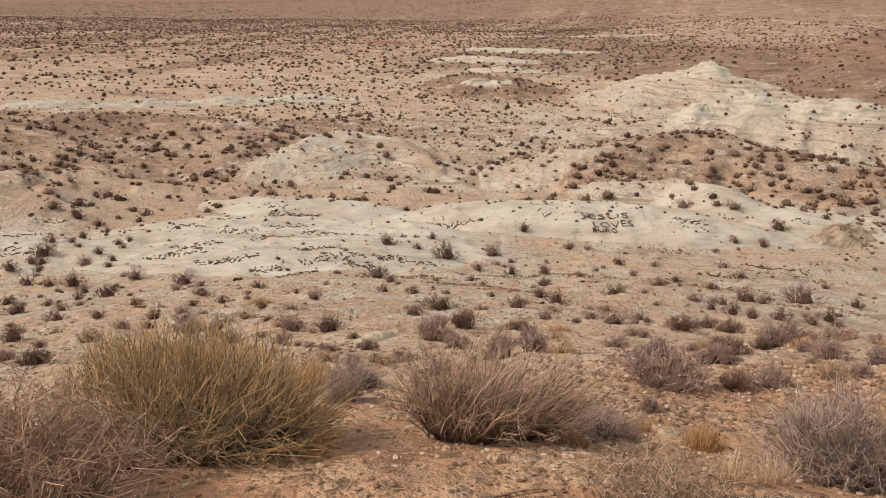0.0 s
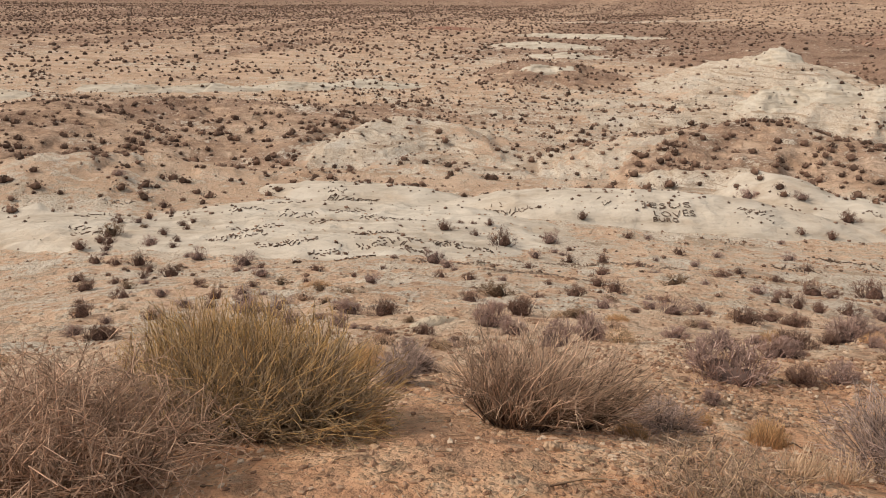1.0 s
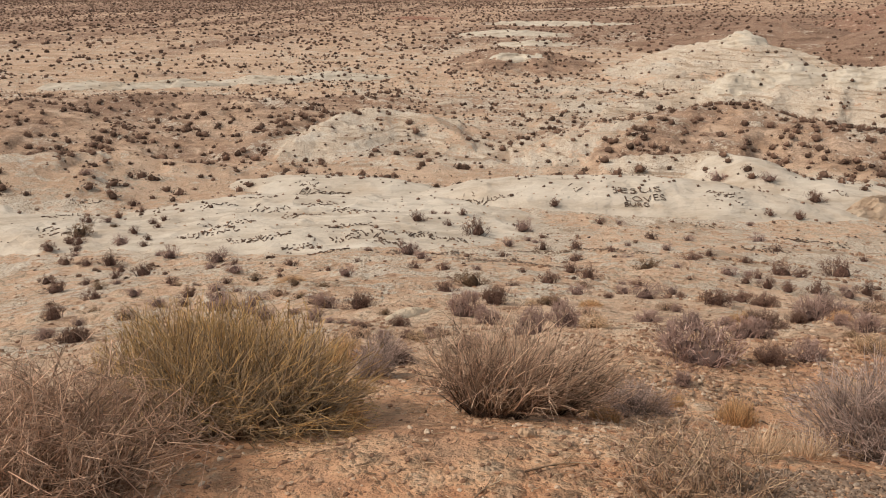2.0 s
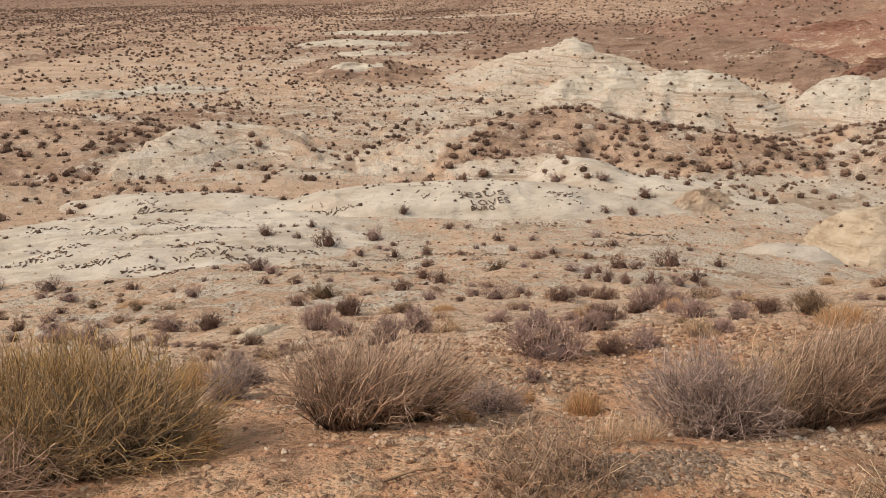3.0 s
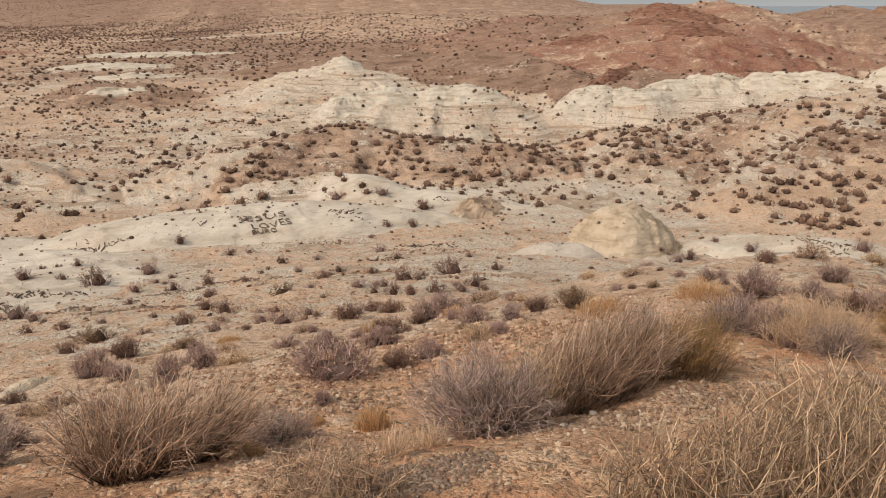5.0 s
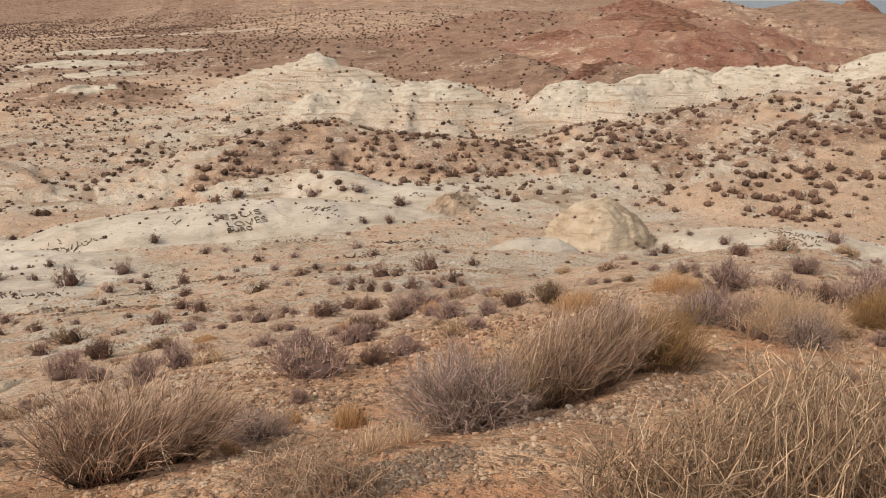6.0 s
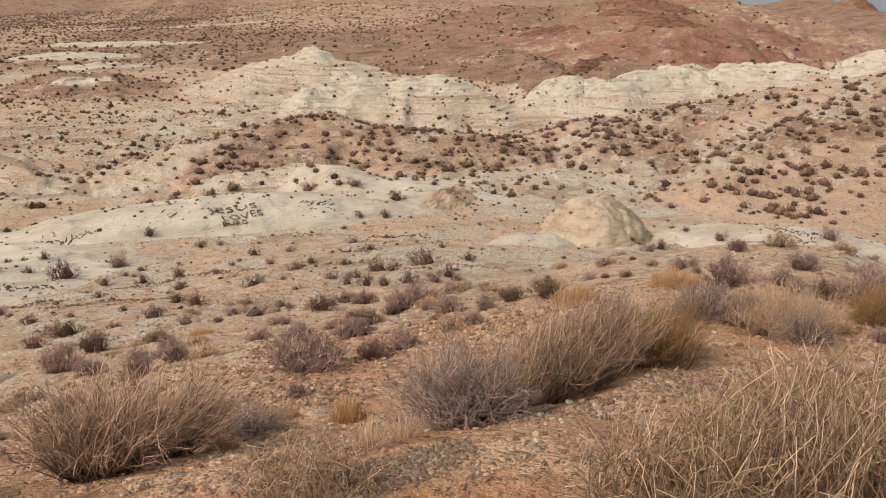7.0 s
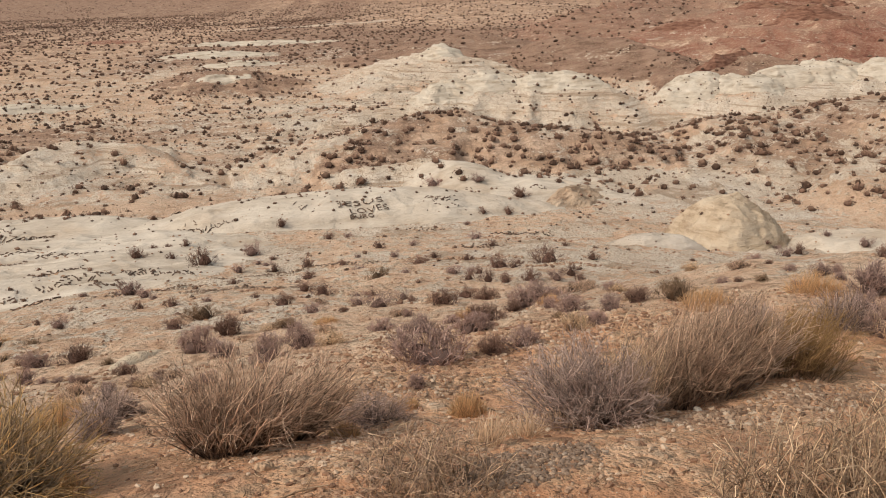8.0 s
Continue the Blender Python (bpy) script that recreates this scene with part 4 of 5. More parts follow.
LOOKS = [
    (SHRUB, "small dark brown desert shrub on tan soil", 0.6), (SHRUB, "low spreading dark brown desert shrub", 0.45), (SHRUB_GREY, "small grey-purple desert shrub on tan soil", 0.62),
    (SHRUB_GREY, "rounded grey-purple desert shrub", 0.52), (SHRUB_OLIVE, "olive-brown desert shrub on tan soil", 0.5), (SHRUB, "rounded dark brown desert shrub", 0.55),
    (BROWN_BUSH, "faded brown half-bare desert shrub", 0.5), (STRAW, "small faded straw-coloured desert shrub", 0.45)]
KINDS = [grow_shrub(m, lab, 100 + k, f) for k, (m, lab, f) in enumerate(LOOKS)] + [grow_shrub(m, lab, 120 + k, f, 26, 640) for k, (m, lab, f) in enumerate(LOOKS)]
SLOPE_A = [
    (-24.18, 48.38, 0.7), (-20.01, 45.18, 0.5), (-18.51, 42.77, 0.4), (-19.41, 41.75, 0.47), (-18.54, 38.6, 0.43), (-17.7, 37.55, 0.3),
    (-16.33, 38.94, 0.43), (-15.32, 36.99, 0.29), (-15.74, 38.91, 0.37), (-19.61, 38.76, 0.5), (-18.31, 35.16, 0.81), (-17.85, 34.1, 0.51),
    (-18.36, 34.21, 0.4), (-15.9, 35.57, 0.4), (-14.7, 34.23, 0.33), (-14.45, 33.17, 0.37), (-15.79, 33.93, 0.6), (-18.84, 33.27, 0.56),
    (-17.63, 33.36, 0.39), (-16.87, 31.72, 0.32), (-16.34, 30.01, 0.45), (-15.21, 29.47, 0.39), (-14.09, 29.06, 0.62), (-12.09, 30.05, 0.57),
    (-12.81, 30.62, 0.24), (-12.79, 27.14, 0.35), (-12.36, 25.68, 0.34), (-11.93, 27.65, 0.27), (-11.12, 25.15, 0.57), (-10.8, 22.56, 0.26),
]
SLOPE_B = [
    (-14.6, 25.31, 0.43), (-12.49, 22.1, 0.53), (-8.74, 21.47, 0.31), (-7.9, 19.62, 0.22), (-11.95, 22.88, 0.27), (-9.46, 18.42, 0.4),
    (-10.76, 21.32, 0.32), (-8.4, 18.32, 0.3), (-7.34, 19.64, 0.31), (-9.04, 25.82, 0.32), (-7.57, 23.78, 0.41), (-8.87, 27.94, 0.3),
    (-9.75, 28.69, 0.63), (-6.77, 20.48, 0.26), (-6.25, 21.45, 0.3), (-6.66, 17.39, 0.33), (-5.58, 16.24, 0.36), (-4.48, 15.53, 0.41),
    (-4.26, 14.25, 0.22), (-5.75, 18.16, 0.23), (-7.85, 15.11, 0.28), (-8.01, 13.93, 0.43), (-6.33, 15.07, 0.27), (-5.72, 14.66, 0.21),
    (-4.2, 12.29, 0.33), (-4.16, 12.99, 0.16), (-3.23, 11.46, 0.27), (-3.7, 12.27, 0.23), (-4.36, 18.39, 0.28), (-6.21, 25.54, 0.39),
]
SLOPE_C = [
    (-6.67, 25.11, 0.23), (-5.51, 21.47, 0.23), (-4.64, 22.87, 0.17), (-2.8, 11.69, 0.15), (-2.3, 10.77, 0.2), (-3.08, 14.51, 0.29),
    (-3.42, 14.67, 0.16), (-2.58, 12.6, 0.18), (-6.88, 11.67, 0.27), (-5.84, 10.58, 0.33), (-3.96, 28.51, 0.21), (-3.86, 25.27, 0.27),
    (-4.28, 22.31, 0.2), (-3.44, 20.44, 0.34), (-3.42, 17.44, 0.43), (-3.04, 14.59, 0.16), (-2.76, 14.77, 0.18), (-2.45, 12.42, 0.29),
    (-1.82, 11.97, 0.33), (-1.29, 10.9, 0.13), (-1.85, 9.53, 0.09), (-2.2, 10.5, 0.11), (-1.68, 9.49, 0.09), (-2.66, 36.73, 0.59),
    (-2.11, 39.98, 0.29), (-1.42, 39.47, 0.29), (-0.55, 38.95, 0.4), (0.16, 34.65, 0.85), (-1.16, 36.05, 0.37), (2.32, 36.7, 0.7),
]
SLOPE_D = [
    (-2.32, 27.24, 0.61), (-1.77, 25.68, 0.34), (-1.45, 25.09, 0.22), (-1.77, 23.2, 0.31), (-0.84, 22.33, 0.37), (0.12, 21.59, 0.23),
    (1.45, 32.02, 0.38), (1.11, 29.03, 0.34), (2.42, 34.15, 0.3), (2.71, 33.61, 0.3), (3.11, 34.86, 0.31), (2.85, 31.77, 0.47),
    (4.14, 31.24, 0.51), (3.69, 27.86, 0.46), (-0.62, 16.01, 0.48), (-0.03, 17.39, 0.52), (0.86, 16.87, 0.25), (1.88, 18.98, 0.43),
    (2.84, 22.15, 0.4), (3.19, 21.1, 0.48), (2.16, 15.71, 0.36), (0.09, 14.11, 0.13), (0.83, 15.1, 0.16), (-0.13, 10.48, 0.37),
    (0.21, 9.35, 0.26), (0.36, 12.28, 0.37), (0.62, 7.79, 0.3), (1.09, 8.74, 0.3), (1.16, 11.55, 0.26), (-0.92, 9.26, 0.19),
]
SLOPE_E = [
    (-0.67, 7.98, 0.16), (-0.5, 8.69, 0.11), (0.05, 7.33, 0.11), (1.37, 20.98, 0.22), (6.33, 39.24, 0.41), (7.3, 39.04, 0.35),
    (7.95, 34.75, 0.42), (9.44, 34.31, 0.36), (5.81, 28.92, 0.35), (5.46, 30.61, 0.32), (5.57, 24.81, 0.57), (6.4, 31.99, 0.24),
    (7.86, 31.66, 0.34), (8.11, 28.67, 0.62), (6.87, 25.89, 0.32), (9.16, 30.09, 0.37), (12.94, 35.49, 0.55), (12.54, 32.25, 0.41),
    (8.32, 25.1, 0.43), (10.23, 29.06, 0.36), (7.21, 22.33, 0.24), (8.94, 25.04, 0.28), (9.02, 24.41, 0.35), (10.37, 25.9, 0.74),
    (10.54, 24.9, 0.32), (7.74, 21.79, 0.31), (8.22, 21.41, 0.38), (8.35, 20.34, 0.36), (11.56, 26.92, 0.3), (12.93, 27.26, 0.89),
]
SLOPE_F = [
    (9.84, 21.95, 0.54), (11.32, 23.53, 0.27), (10.78, 21.98, 0.36), (11.64, 22.72, 0.45), (11.73, 22.2, 0.34), (14.7, 26.92, 0.41),
    (15.73, 31.37, 0.31), (4.25, 19.43, 0.36), (3.36, 14.74, 0.41), (2.51, 14.0, 0.15), (4.73, 17.32, 0.27), (4.89, 18.77, 0.29),
    (4.13, 12.93, 0.37), (6.27, 17.83, 0.42), (5.13, 13.37, 0.3), (5.62, 12.02, 0.44), (2.4, 8.31, 0.26), (1.89, 6.12, 0.5),
    (2.65, 7.32, 0.24), (2.95, 8.84, 0.16), (3.26, 8.42, 0.34), (2.45, 6.12, 0.23), (2.77, 6.15, 0.24), (4.02, 9.0, 0.3),
    (4.11, 8.47, 0.16), (3.99, 7.65, 0.29), (3.67, 7.3, 0.12), (8.75, 16.46, 0.22), (6.54, 11.94, 0.14), (3.73, 6.72, 0.17),
]
SLOPE_G = [
    (2.8, 7.43, 0.24), (4.41, 42.81, 0.56), (19.64, 45.82, 0.86), (15.69, 41.79, 0.39), (17.26, 41.88, 0.52), (14.05, 40.0, 0.31),
    (15.53, 51.07, 0.84), (18.22, 49.44, 0.75), (4.72, 7.44, 0.24), (5.04, 7.15, 0.3), (6.41, 7.47, 0.13), (6.22, 7.63, 0.09),
    (7.09, 8.88, 0.08), (6.18, 7.87, 0.13), (7.28, 8.4, 0.08), (6.94, 7.1, 0.18), (7.19, 7.13, 0.12), (6.77, 6.64, 0.1),
    (6.36, 6.85, 0.11), (7.07, 7.77, 0.11), (6.71, 6.1, 0.4), (5.81, 5.33, 0.27), (5.37, 4.7, 0.32), (7.13, 5.73, 0.23),
    (6.93, 5.37, 0.19), (8.64, 6.01, 0.11), (8.66, 5.79, 0.23), (7.2, 4.8, 0.45), (25.12, 28.23, 0.5), (26.08, 28.54, 0.56),
]
SLOPE_H = [
    (29.51, 28.15, 0.53), (25.55, 30.0, 0.29), (26.06, 29.97, 0.29), (29.38, 30.39, 0.37), (33.64, 25.12, 0.73), (33.27, 23.18, 0.41),
    (4.17, 7.06, 0.22), (3.73, 6.53, 0.17), (3.58, 6.85, 0.14),
]
SLOPE = [SLOPE_A, SLOPE_B, SLOPE_C, SLOPE_D, SLOPE_E, SLOPE_F, SLOPE_G, SLOPE_H]
rng = np.random.default_rng(31)
spots, used = sum(SLOPE, []), {}
known = len(spots)
# smaller faded shrubs stand in loose groups between the others
while len(spots) < known + 80:
    d, az = 5.2 * math.exp(rng.uniform(0, math.log(7))), radians(rng.uniform(-38, 60))
    x, y = d * math.sin(az), d * math.cos(az)
    if float(vnoise(np.array([x / (1 + 0.12 * d) + 3]), np.array([y / (1 + 0.12 * d)]), 2)[0]) > 0.5 and not (d > 27 and x < 2):
        spots.append((x, y, rng.uniform(0.11, 0.24) * (0.8 + 0.03 * d)))
lies = surface([p[0] for p in spots], [p[1] for p in spots])
for k, (x, y, size) in enumerate(spots):
    d = math.hypot(x, y)
    look_ = rng.choice(8, p=[0.1, 0, 0.25, 0.2, 0, 0, 0.3, 0.15]) if k >= known else 3 if d < 16 and size > 0.38 else rng.choice(6, p=[0.1, 0.05, 0.35, 0.3, 0.15, 0.05] if d < 16 else [0.3, 0.2, 0.12, 0.1, 0.08, 0.2])
    kind = look_ + (8 if d > 15 else 0)
    m = Matrix.Translation((x, y, float(lies[k]) - 0.02)) @ pose(0, 0, 0, 0, 0, rng.uniform(0, 360)) @ Matrix.Diagonal((1.75 * size, 1.75 * size, 1.4 * size * rng.uniform(0.9, 1.2), 1))
    if kind in used:
        copy_thing(KINDS[kind], m)
    else:
        used[kind] = m
for kind, ob in enumerate(KINDS):
    if kind in used:
        ob.matrix_basis = used[kind]
    else:
        for o in (*ob.children, ob):
            bpy.data.objects.remove(o)


# ---- shrubs further off, too many to count ----
rng = np.random.default_rng(33)
NEAR_LUMPS = []


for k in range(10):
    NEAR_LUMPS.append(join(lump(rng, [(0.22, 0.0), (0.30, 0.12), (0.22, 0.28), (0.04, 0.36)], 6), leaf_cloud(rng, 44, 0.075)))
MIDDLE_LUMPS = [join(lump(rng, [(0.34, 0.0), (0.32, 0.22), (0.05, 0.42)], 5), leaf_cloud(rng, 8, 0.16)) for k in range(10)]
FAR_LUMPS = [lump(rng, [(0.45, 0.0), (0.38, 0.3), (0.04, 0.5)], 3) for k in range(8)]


def scatter(n, near, far, density, kinds, low, high, name, label):
    d = np.sqrt(rng.uniform(near ** 2, far ** 2, n))
    az = np.radians(rng.uniform(-44, 72, n))
    x, y = d * np.sin(az), d * np.cos(az)
    keep = rng.random(n) < density(x, y)
    x, y = x[keep], y[keep]
    z = surface(x, y)
    size = low + (high - low) * rng.random(len(x)) ** 1.6
    turn = rng.uniform(0, 2 * np.pi, len(x))
    kind = rng.integers(0, len(kinds), len(x))
    sets = []
    for i, (v, f, a) in enumerate(kinds):
        m = kind == i
        c, s = np.cos(turn[m])[:, None], np.sin(turn[m])[:, None]
        vx = (v[:, 0] * c - v[:, 1] * s) * size[m, None] + x[m, None]
        vy = (v[:, 0] * s + v[:, 1] * c) * size[m, None] + y[m, None]
        vz = v[None, :, 2] * size[m, None] + z[m, None] - 0.03
        count = int(m.sum())
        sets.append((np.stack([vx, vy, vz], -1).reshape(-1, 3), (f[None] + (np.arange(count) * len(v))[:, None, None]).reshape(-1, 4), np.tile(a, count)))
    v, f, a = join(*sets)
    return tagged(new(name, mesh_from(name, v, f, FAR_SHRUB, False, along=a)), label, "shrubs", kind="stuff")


def middle_density(x, y):
    shown = crest_masks(x, y)
    p, brown, red = pale_mask(x, y, shown), brown_mask(x, y, shown), red_mask(x, y, shown)
    k = (0.20 + 0.6 * step(0.45, 0.62, vnoise(x / 14, y / 8, 3)) + 0.5 * brown + 0.2 * shown["soil"]) * (1 + 0.5 * step(15, 35, x)) + 0.8 * blob(x, y, 41, 62, 15, 5, -15)
    k = k * (1 - 0.55 * blob(x, y, 66, 48, 16, 14, 0, 3)) * (0.45 + 0.75 * step(0.35, 0.6, vnoise(x / 3.1, y / 3.1, 5)))
    return 0.66 * k * np.where(p > 0.62, 0.36, np.where(p > 0.5, 0.5, 1)) * (1 - 0.9 * step(0.2, 0.6, red)) * (1 - 0.7 * shown["dark"])


def far_density(x, y):
    shown = crest_masks(x, y)
    brown, red = brown_mask(x, y, shown), red_mask(x, y, shown)
    k = 0.22 + 1.1 * brown * step(180, 120, x) + 0.5 * step(0.5, 0.62, vnoise(x / 60, y / 22, 2))
    return k * np.where(pale_mask(x, y, shown) > 0.4, 0.3, 1) * (1 - 0.85 * step(0.15, 0.5, red)) * (1 - 0.8 * shown["dark"])


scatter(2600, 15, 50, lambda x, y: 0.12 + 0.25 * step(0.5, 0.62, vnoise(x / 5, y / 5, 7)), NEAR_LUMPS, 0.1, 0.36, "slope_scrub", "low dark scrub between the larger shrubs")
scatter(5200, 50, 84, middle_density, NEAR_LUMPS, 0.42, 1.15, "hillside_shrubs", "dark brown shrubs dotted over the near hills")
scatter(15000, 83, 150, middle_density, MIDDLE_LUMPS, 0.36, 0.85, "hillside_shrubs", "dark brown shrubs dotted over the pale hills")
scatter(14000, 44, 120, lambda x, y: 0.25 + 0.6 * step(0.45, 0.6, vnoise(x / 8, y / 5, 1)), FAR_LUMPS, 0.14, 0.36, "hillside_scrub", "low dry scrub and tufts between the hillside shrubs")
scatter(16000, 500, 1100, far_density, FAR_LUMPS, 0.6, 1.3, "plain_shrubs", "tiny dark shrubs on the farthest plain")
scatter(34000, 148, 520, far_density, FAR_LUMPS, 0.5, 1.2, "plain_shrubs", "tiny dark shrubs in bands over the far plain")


# ---- stones and gravel ----
def pebble_kinds(count, seed):
    r = np.random.default_rng(seed)
    out = []
    for k in range(count):
        v, f, a = lump(r, [(0.46, -0.12), (0.44, 0.18), (0.08, 0.30)], 5 if k % 2 else 4)
        out.append((v * r.uniform(0.8, 1.2, (1, 3)) * [1.1, 0.85, 0.8], f, a))
    return out


PEBBLES = pebble_kinds(8, 5)


def gravel(name, label, x, y, size, mat, seed):
    r = np.random.default_rng(seed)
    z = surface(x, y)
    sets = []
    kind, turn = r.integers(0, len(PEBBLES), len(x)), r.uniform(0, 6.3, len(x))
    for i, (v, f, a) in enumerate(PEBBLES):
        m = kind == i
        c, s = np.cos(turn[m])[:, None], np.sin(turn[m])[:, None]
        vx, vy = (v[:, 0] * c - v[:, 1] * s) * size[m, None] + x[m, None], (v[:, 0] * s + v[:, 1] * c) * size[m, None] + y[m, None]
        vz = v[None, :, 2] * size[m, None] + z[m, None] + 0.12 * size[m, None]
        count = int(m.sum())
        sets.append((np.stack([vx, vy, vz], -1).reshape(-1, 3), (f[None] + (np.arange(count) * len(v))[:, None, None]).reshape(-1, 4), np.tile(a, count)))
    v, f, a = join(*sets)
    return tagged(new(name, mesh_from(name, v, f, mat, False)), label, "gravel", kind="stuff")


def patch(r, n, cx, cy, rx, ry, turn=0.0):
    a, q = r.uniform(0, 6.2832, n), np.sqrt(r.random(n)) * r.uniform(0.75, 1.1, n)
    u, v, c, s = np.cos(a) * q * rx, np.sin(a) * q * ry, math.cos(radians(turn)), math.sin(radians(turn))
    return cx + u * c - v * s, cy + u * s + v * c


r = np.random.default_rng(71)
d, az = 1.7 * np.exp(r.uniform(0, math.log(5.5), 26000)), np.radians(r.uniform(-40, 66, 26000))
gx, gy = d * np.sin(az), d * np.cos(az)
keep = r.random(26000) < 0.3 + 0.7 * step(0.42, 0.62, vnoise(gx * 1.3, gy * 1.3, 4))
gx, gy = gx[keep], gy[keep]
gravel("scattered_gravel", "tan and reddish stones scattered over the soil", gx, gy, (0.008 + 0.03 * r.random(len(gx)) ** 2.4) * (0.6 + 0.14 * np.hypot(gx, gy)), TAN_PEBBLE, 1)
for k, (cx, cy, rx, ry, turn, n) in enumerate([(1.16, 2.36, 0.32, 0.17, 15, 900), (2.85, 3.25, 0.95, 0.30, 10, 900), (3.7, 3.5, 0.6, 0.26, 10, 350), (1.5, 5.3, 0.8, 0.4, -10, 400)]):
    x, y = patch(r, n, cx, cy, rx, ry, turn)
    gravel("gravel_patch", "patch of grey-brown gravel on red soil", x, y, (0.014 if k == 0 else 0.018) + (0.018 if k == 0 else 0.034) * r.random(n) ** 2, GREY_PEBBLE if k == 0 else MIXED_PEBBLE, 5 + k)
d, az = 5 * np.exp(r.uniform(0, math.log(9), 18000)), np.radians(r.uniform(-42, 62, 18000))
gx, gy = d * np.sin(az), d * np.cos(az)
keep = r.random(18000) < 0.16 + 0.84 * step(0.5, 0.66, vnoise(gx * 0.7, gy * 0.9, 6))
gx, gy = gx[keep], gy[keep]
gravel("slope_rubble", "broken tan and pale stones strewn over the slope", gx, gy, (0.012 + 0.05 * r.random(len(gx)) ** 3) * (0.7 + 0.06 * np.hypot(gx, gy)), TAN_PEBBLE, 2)
x, y = patch(r, 800, 2.6, 6.6, 2.4, 0.9, -12)
gravel("stony_ledge", "broken tan stones along a low ledge", x, y, 0.02 + 0.06 * r.random(800) ** 2, TAN_PEBBLE, 9)


def stone(label, x, y, size, stretch, turn, mat, seed):
    rr_ = np.random.default_rng(seed)
    bm = bmesh.new()
    bmesh.ops.create_icosphere(bm, subdivisions=3, radius=0.5)
    for v in bm.verts:
        p = v.co.copy()
        k = 1 + 0.35 * noise.noise(p * 2.2 + Vector((seed, 0, 0))) + 0.12 * noise.noise(p * 7)
        v.co = Vector((max(-0.42, min(0.42, p.x * k)), max(-0.40, min(0.40, p.y * k)), max(-0.34, min(0.36, p.z * k))))
    me = bpy.data.meshes.new("stone")
    bm.to_mesh(me)
    bm.free()
    me.materials.append(mat)
    me.polygons.foreach_set("use_smooth", np.ones(len(me.polygons), bool))
    ob = new("stone", me)
    ob.matrix_world = Matrix.Translation((x, y, float(surface(x, y)[0]) + size * stretch[2] * 0.2)) @ pose(0, 0, 0, rr_.uniform(-12, 12), rr_.uniform(-12, 12), turn) @ Matrix.Diagonal(
        (size * stretch[0], size * stretch[1], size * stretch[2], 1))
    return tagged(ob, label, "stone", "loose stones")


for k, (cx, cy, rx, ry, turn, n) in enumerate([(1.3, 24.6, 2.2, 0.3, -3, 240), (2.6, 23.5, 1.6, 0.25, -5, 160), (5.5, 31.0, 3.0, 0.3, -6, 200), (9.8, 29.5, 3.2, 0.3, -18, 220),
                                               (-1.5, 28.5, 2.4, 0.3, 5, 160), (12.5, 25.5, 2.4, 0.3, -25, 160), (1.8, 30.5, 2.6, 0.25, 0, 160), (15.5, 34.5, 3.0, 0.4, -25, 160)]):
    x, y = patch(r, n, cx, cy, rx, ry, turn)
    gravel("stony_ledge", "broken brown stones along a thin rock ledge", x, y, 0.04 + 0.12 * r.random(n) ** 2, GREY_PEBBLE if k % 2 == 0 else TAN_PEBBLE, 20 + k)


stone("flat tan stone lying on red soil", 0.22, 2.73, 0.085, (1.0, 0.7, 0.5), 10, TANSTONE, 1)
stone("small tan stone under a brown bush", 0.03, 2.98, 0.05, (1.0, 0.8, 0.7), 60, TANSTONE, 2)
stone("pale stone beside the broom bush", 2.3, 3.2, 0.06, (1.0, 0.8, 0.7), 30, SLICKROCK, 3)
stone("pale stone beside the broom bush", 2.75, 3.55, 0.07, (1.0, 0.8, 0.6), 80, SLICKROCK, 4)
stone("small tan stone on gravelly soil", -0.45, 2.7, 0.045, (1.0, 0.8, 0.6), 120, TANSTONE, 5)
stone("pale rock block on the slope", 4.3, 14.2, 0.2, (1.0, 0.8, 0.8), 15, TANSTONE, 7)


# ---- dry litter on the soil ----
r = np.random.default_rng(81)
n = 1100
d, az = 1.8 * np.exp(r.uniform(0, math.log(3.6), n)), np.radians(r.uniform(-40, 64, n))
x, y, turn, ln = d * np.sin(az), d * np.cos(az), r.uniform(0, 6.3, n), r.uniform(0.02, 0.06, n)
ends = np.stack([np.stack([x + t * ln * np.cos(turn + 0.25 * t), y + t * ln * np.sin(turn + 0.25 * t)], 1) for t in (-0.5, 0, 0.5)], 1)
z = surface(ends[:, :, 0].ravel(), ends[:, :, 1].ravel()).reshape(n, 3) + 0.008
v, f, a = tubes(np.concatenate([ends, z[:, :, None]], 2), np.full((n, 3), 0.0018) * r.uniform(0.6, 1.6, (n, 1)))
tagged(new("dry_litter", mesh_from("dry_litter", v, f, STRAW, True, along=r.random(len(v)))), "broken dry twigs and stems littering the soil", "litter", kind="stuff")


def dead_branch(label, x, y, length, turn, seed):
    """A fallen branch with a few side twigs, lying on the soil."""
    r = np.random.default_rng(seed)
    ob = new("dead_branch")
    ob.location = (x, y, float(surface(x, y)[0]))
    t = np.linspace(-0.5, 0.5, 7)
    u, v = t * length, 0.12 * length * np.sin(3 * t + seed)
    c, k = math.cos(radians(turn)), math.sin(radians(turn))
    px, py = u * c - v * k, u * k + v * c
    line = np.stack([px, py, surface(px + x, py + y) - ob.location.z + 0.012], 1)[None]
    part("branch", stems(r, line, (0.005, 0.0025)), STRAW, ob)
    v, f, a = twigs_on(r, line, 9, 0.35 * length, 0.002, 2, 0.5)
    v[:, 2] = np.maximum(v[:, 2], surface(v[:, 0] + x, v[:, 1] + y) - ob.location.z)
    part("twig_clump", (v, f, a), STRAW, ob)
    return tagged(ob, label, "branch")


dead_branch("bleached dead branch lying on red soil", 0.30, 2.38, 0.24, 12, 1)
dead_branch("broken grey stick lying by the low bush", 0.06, 2.22, 0.16, 60, 2)


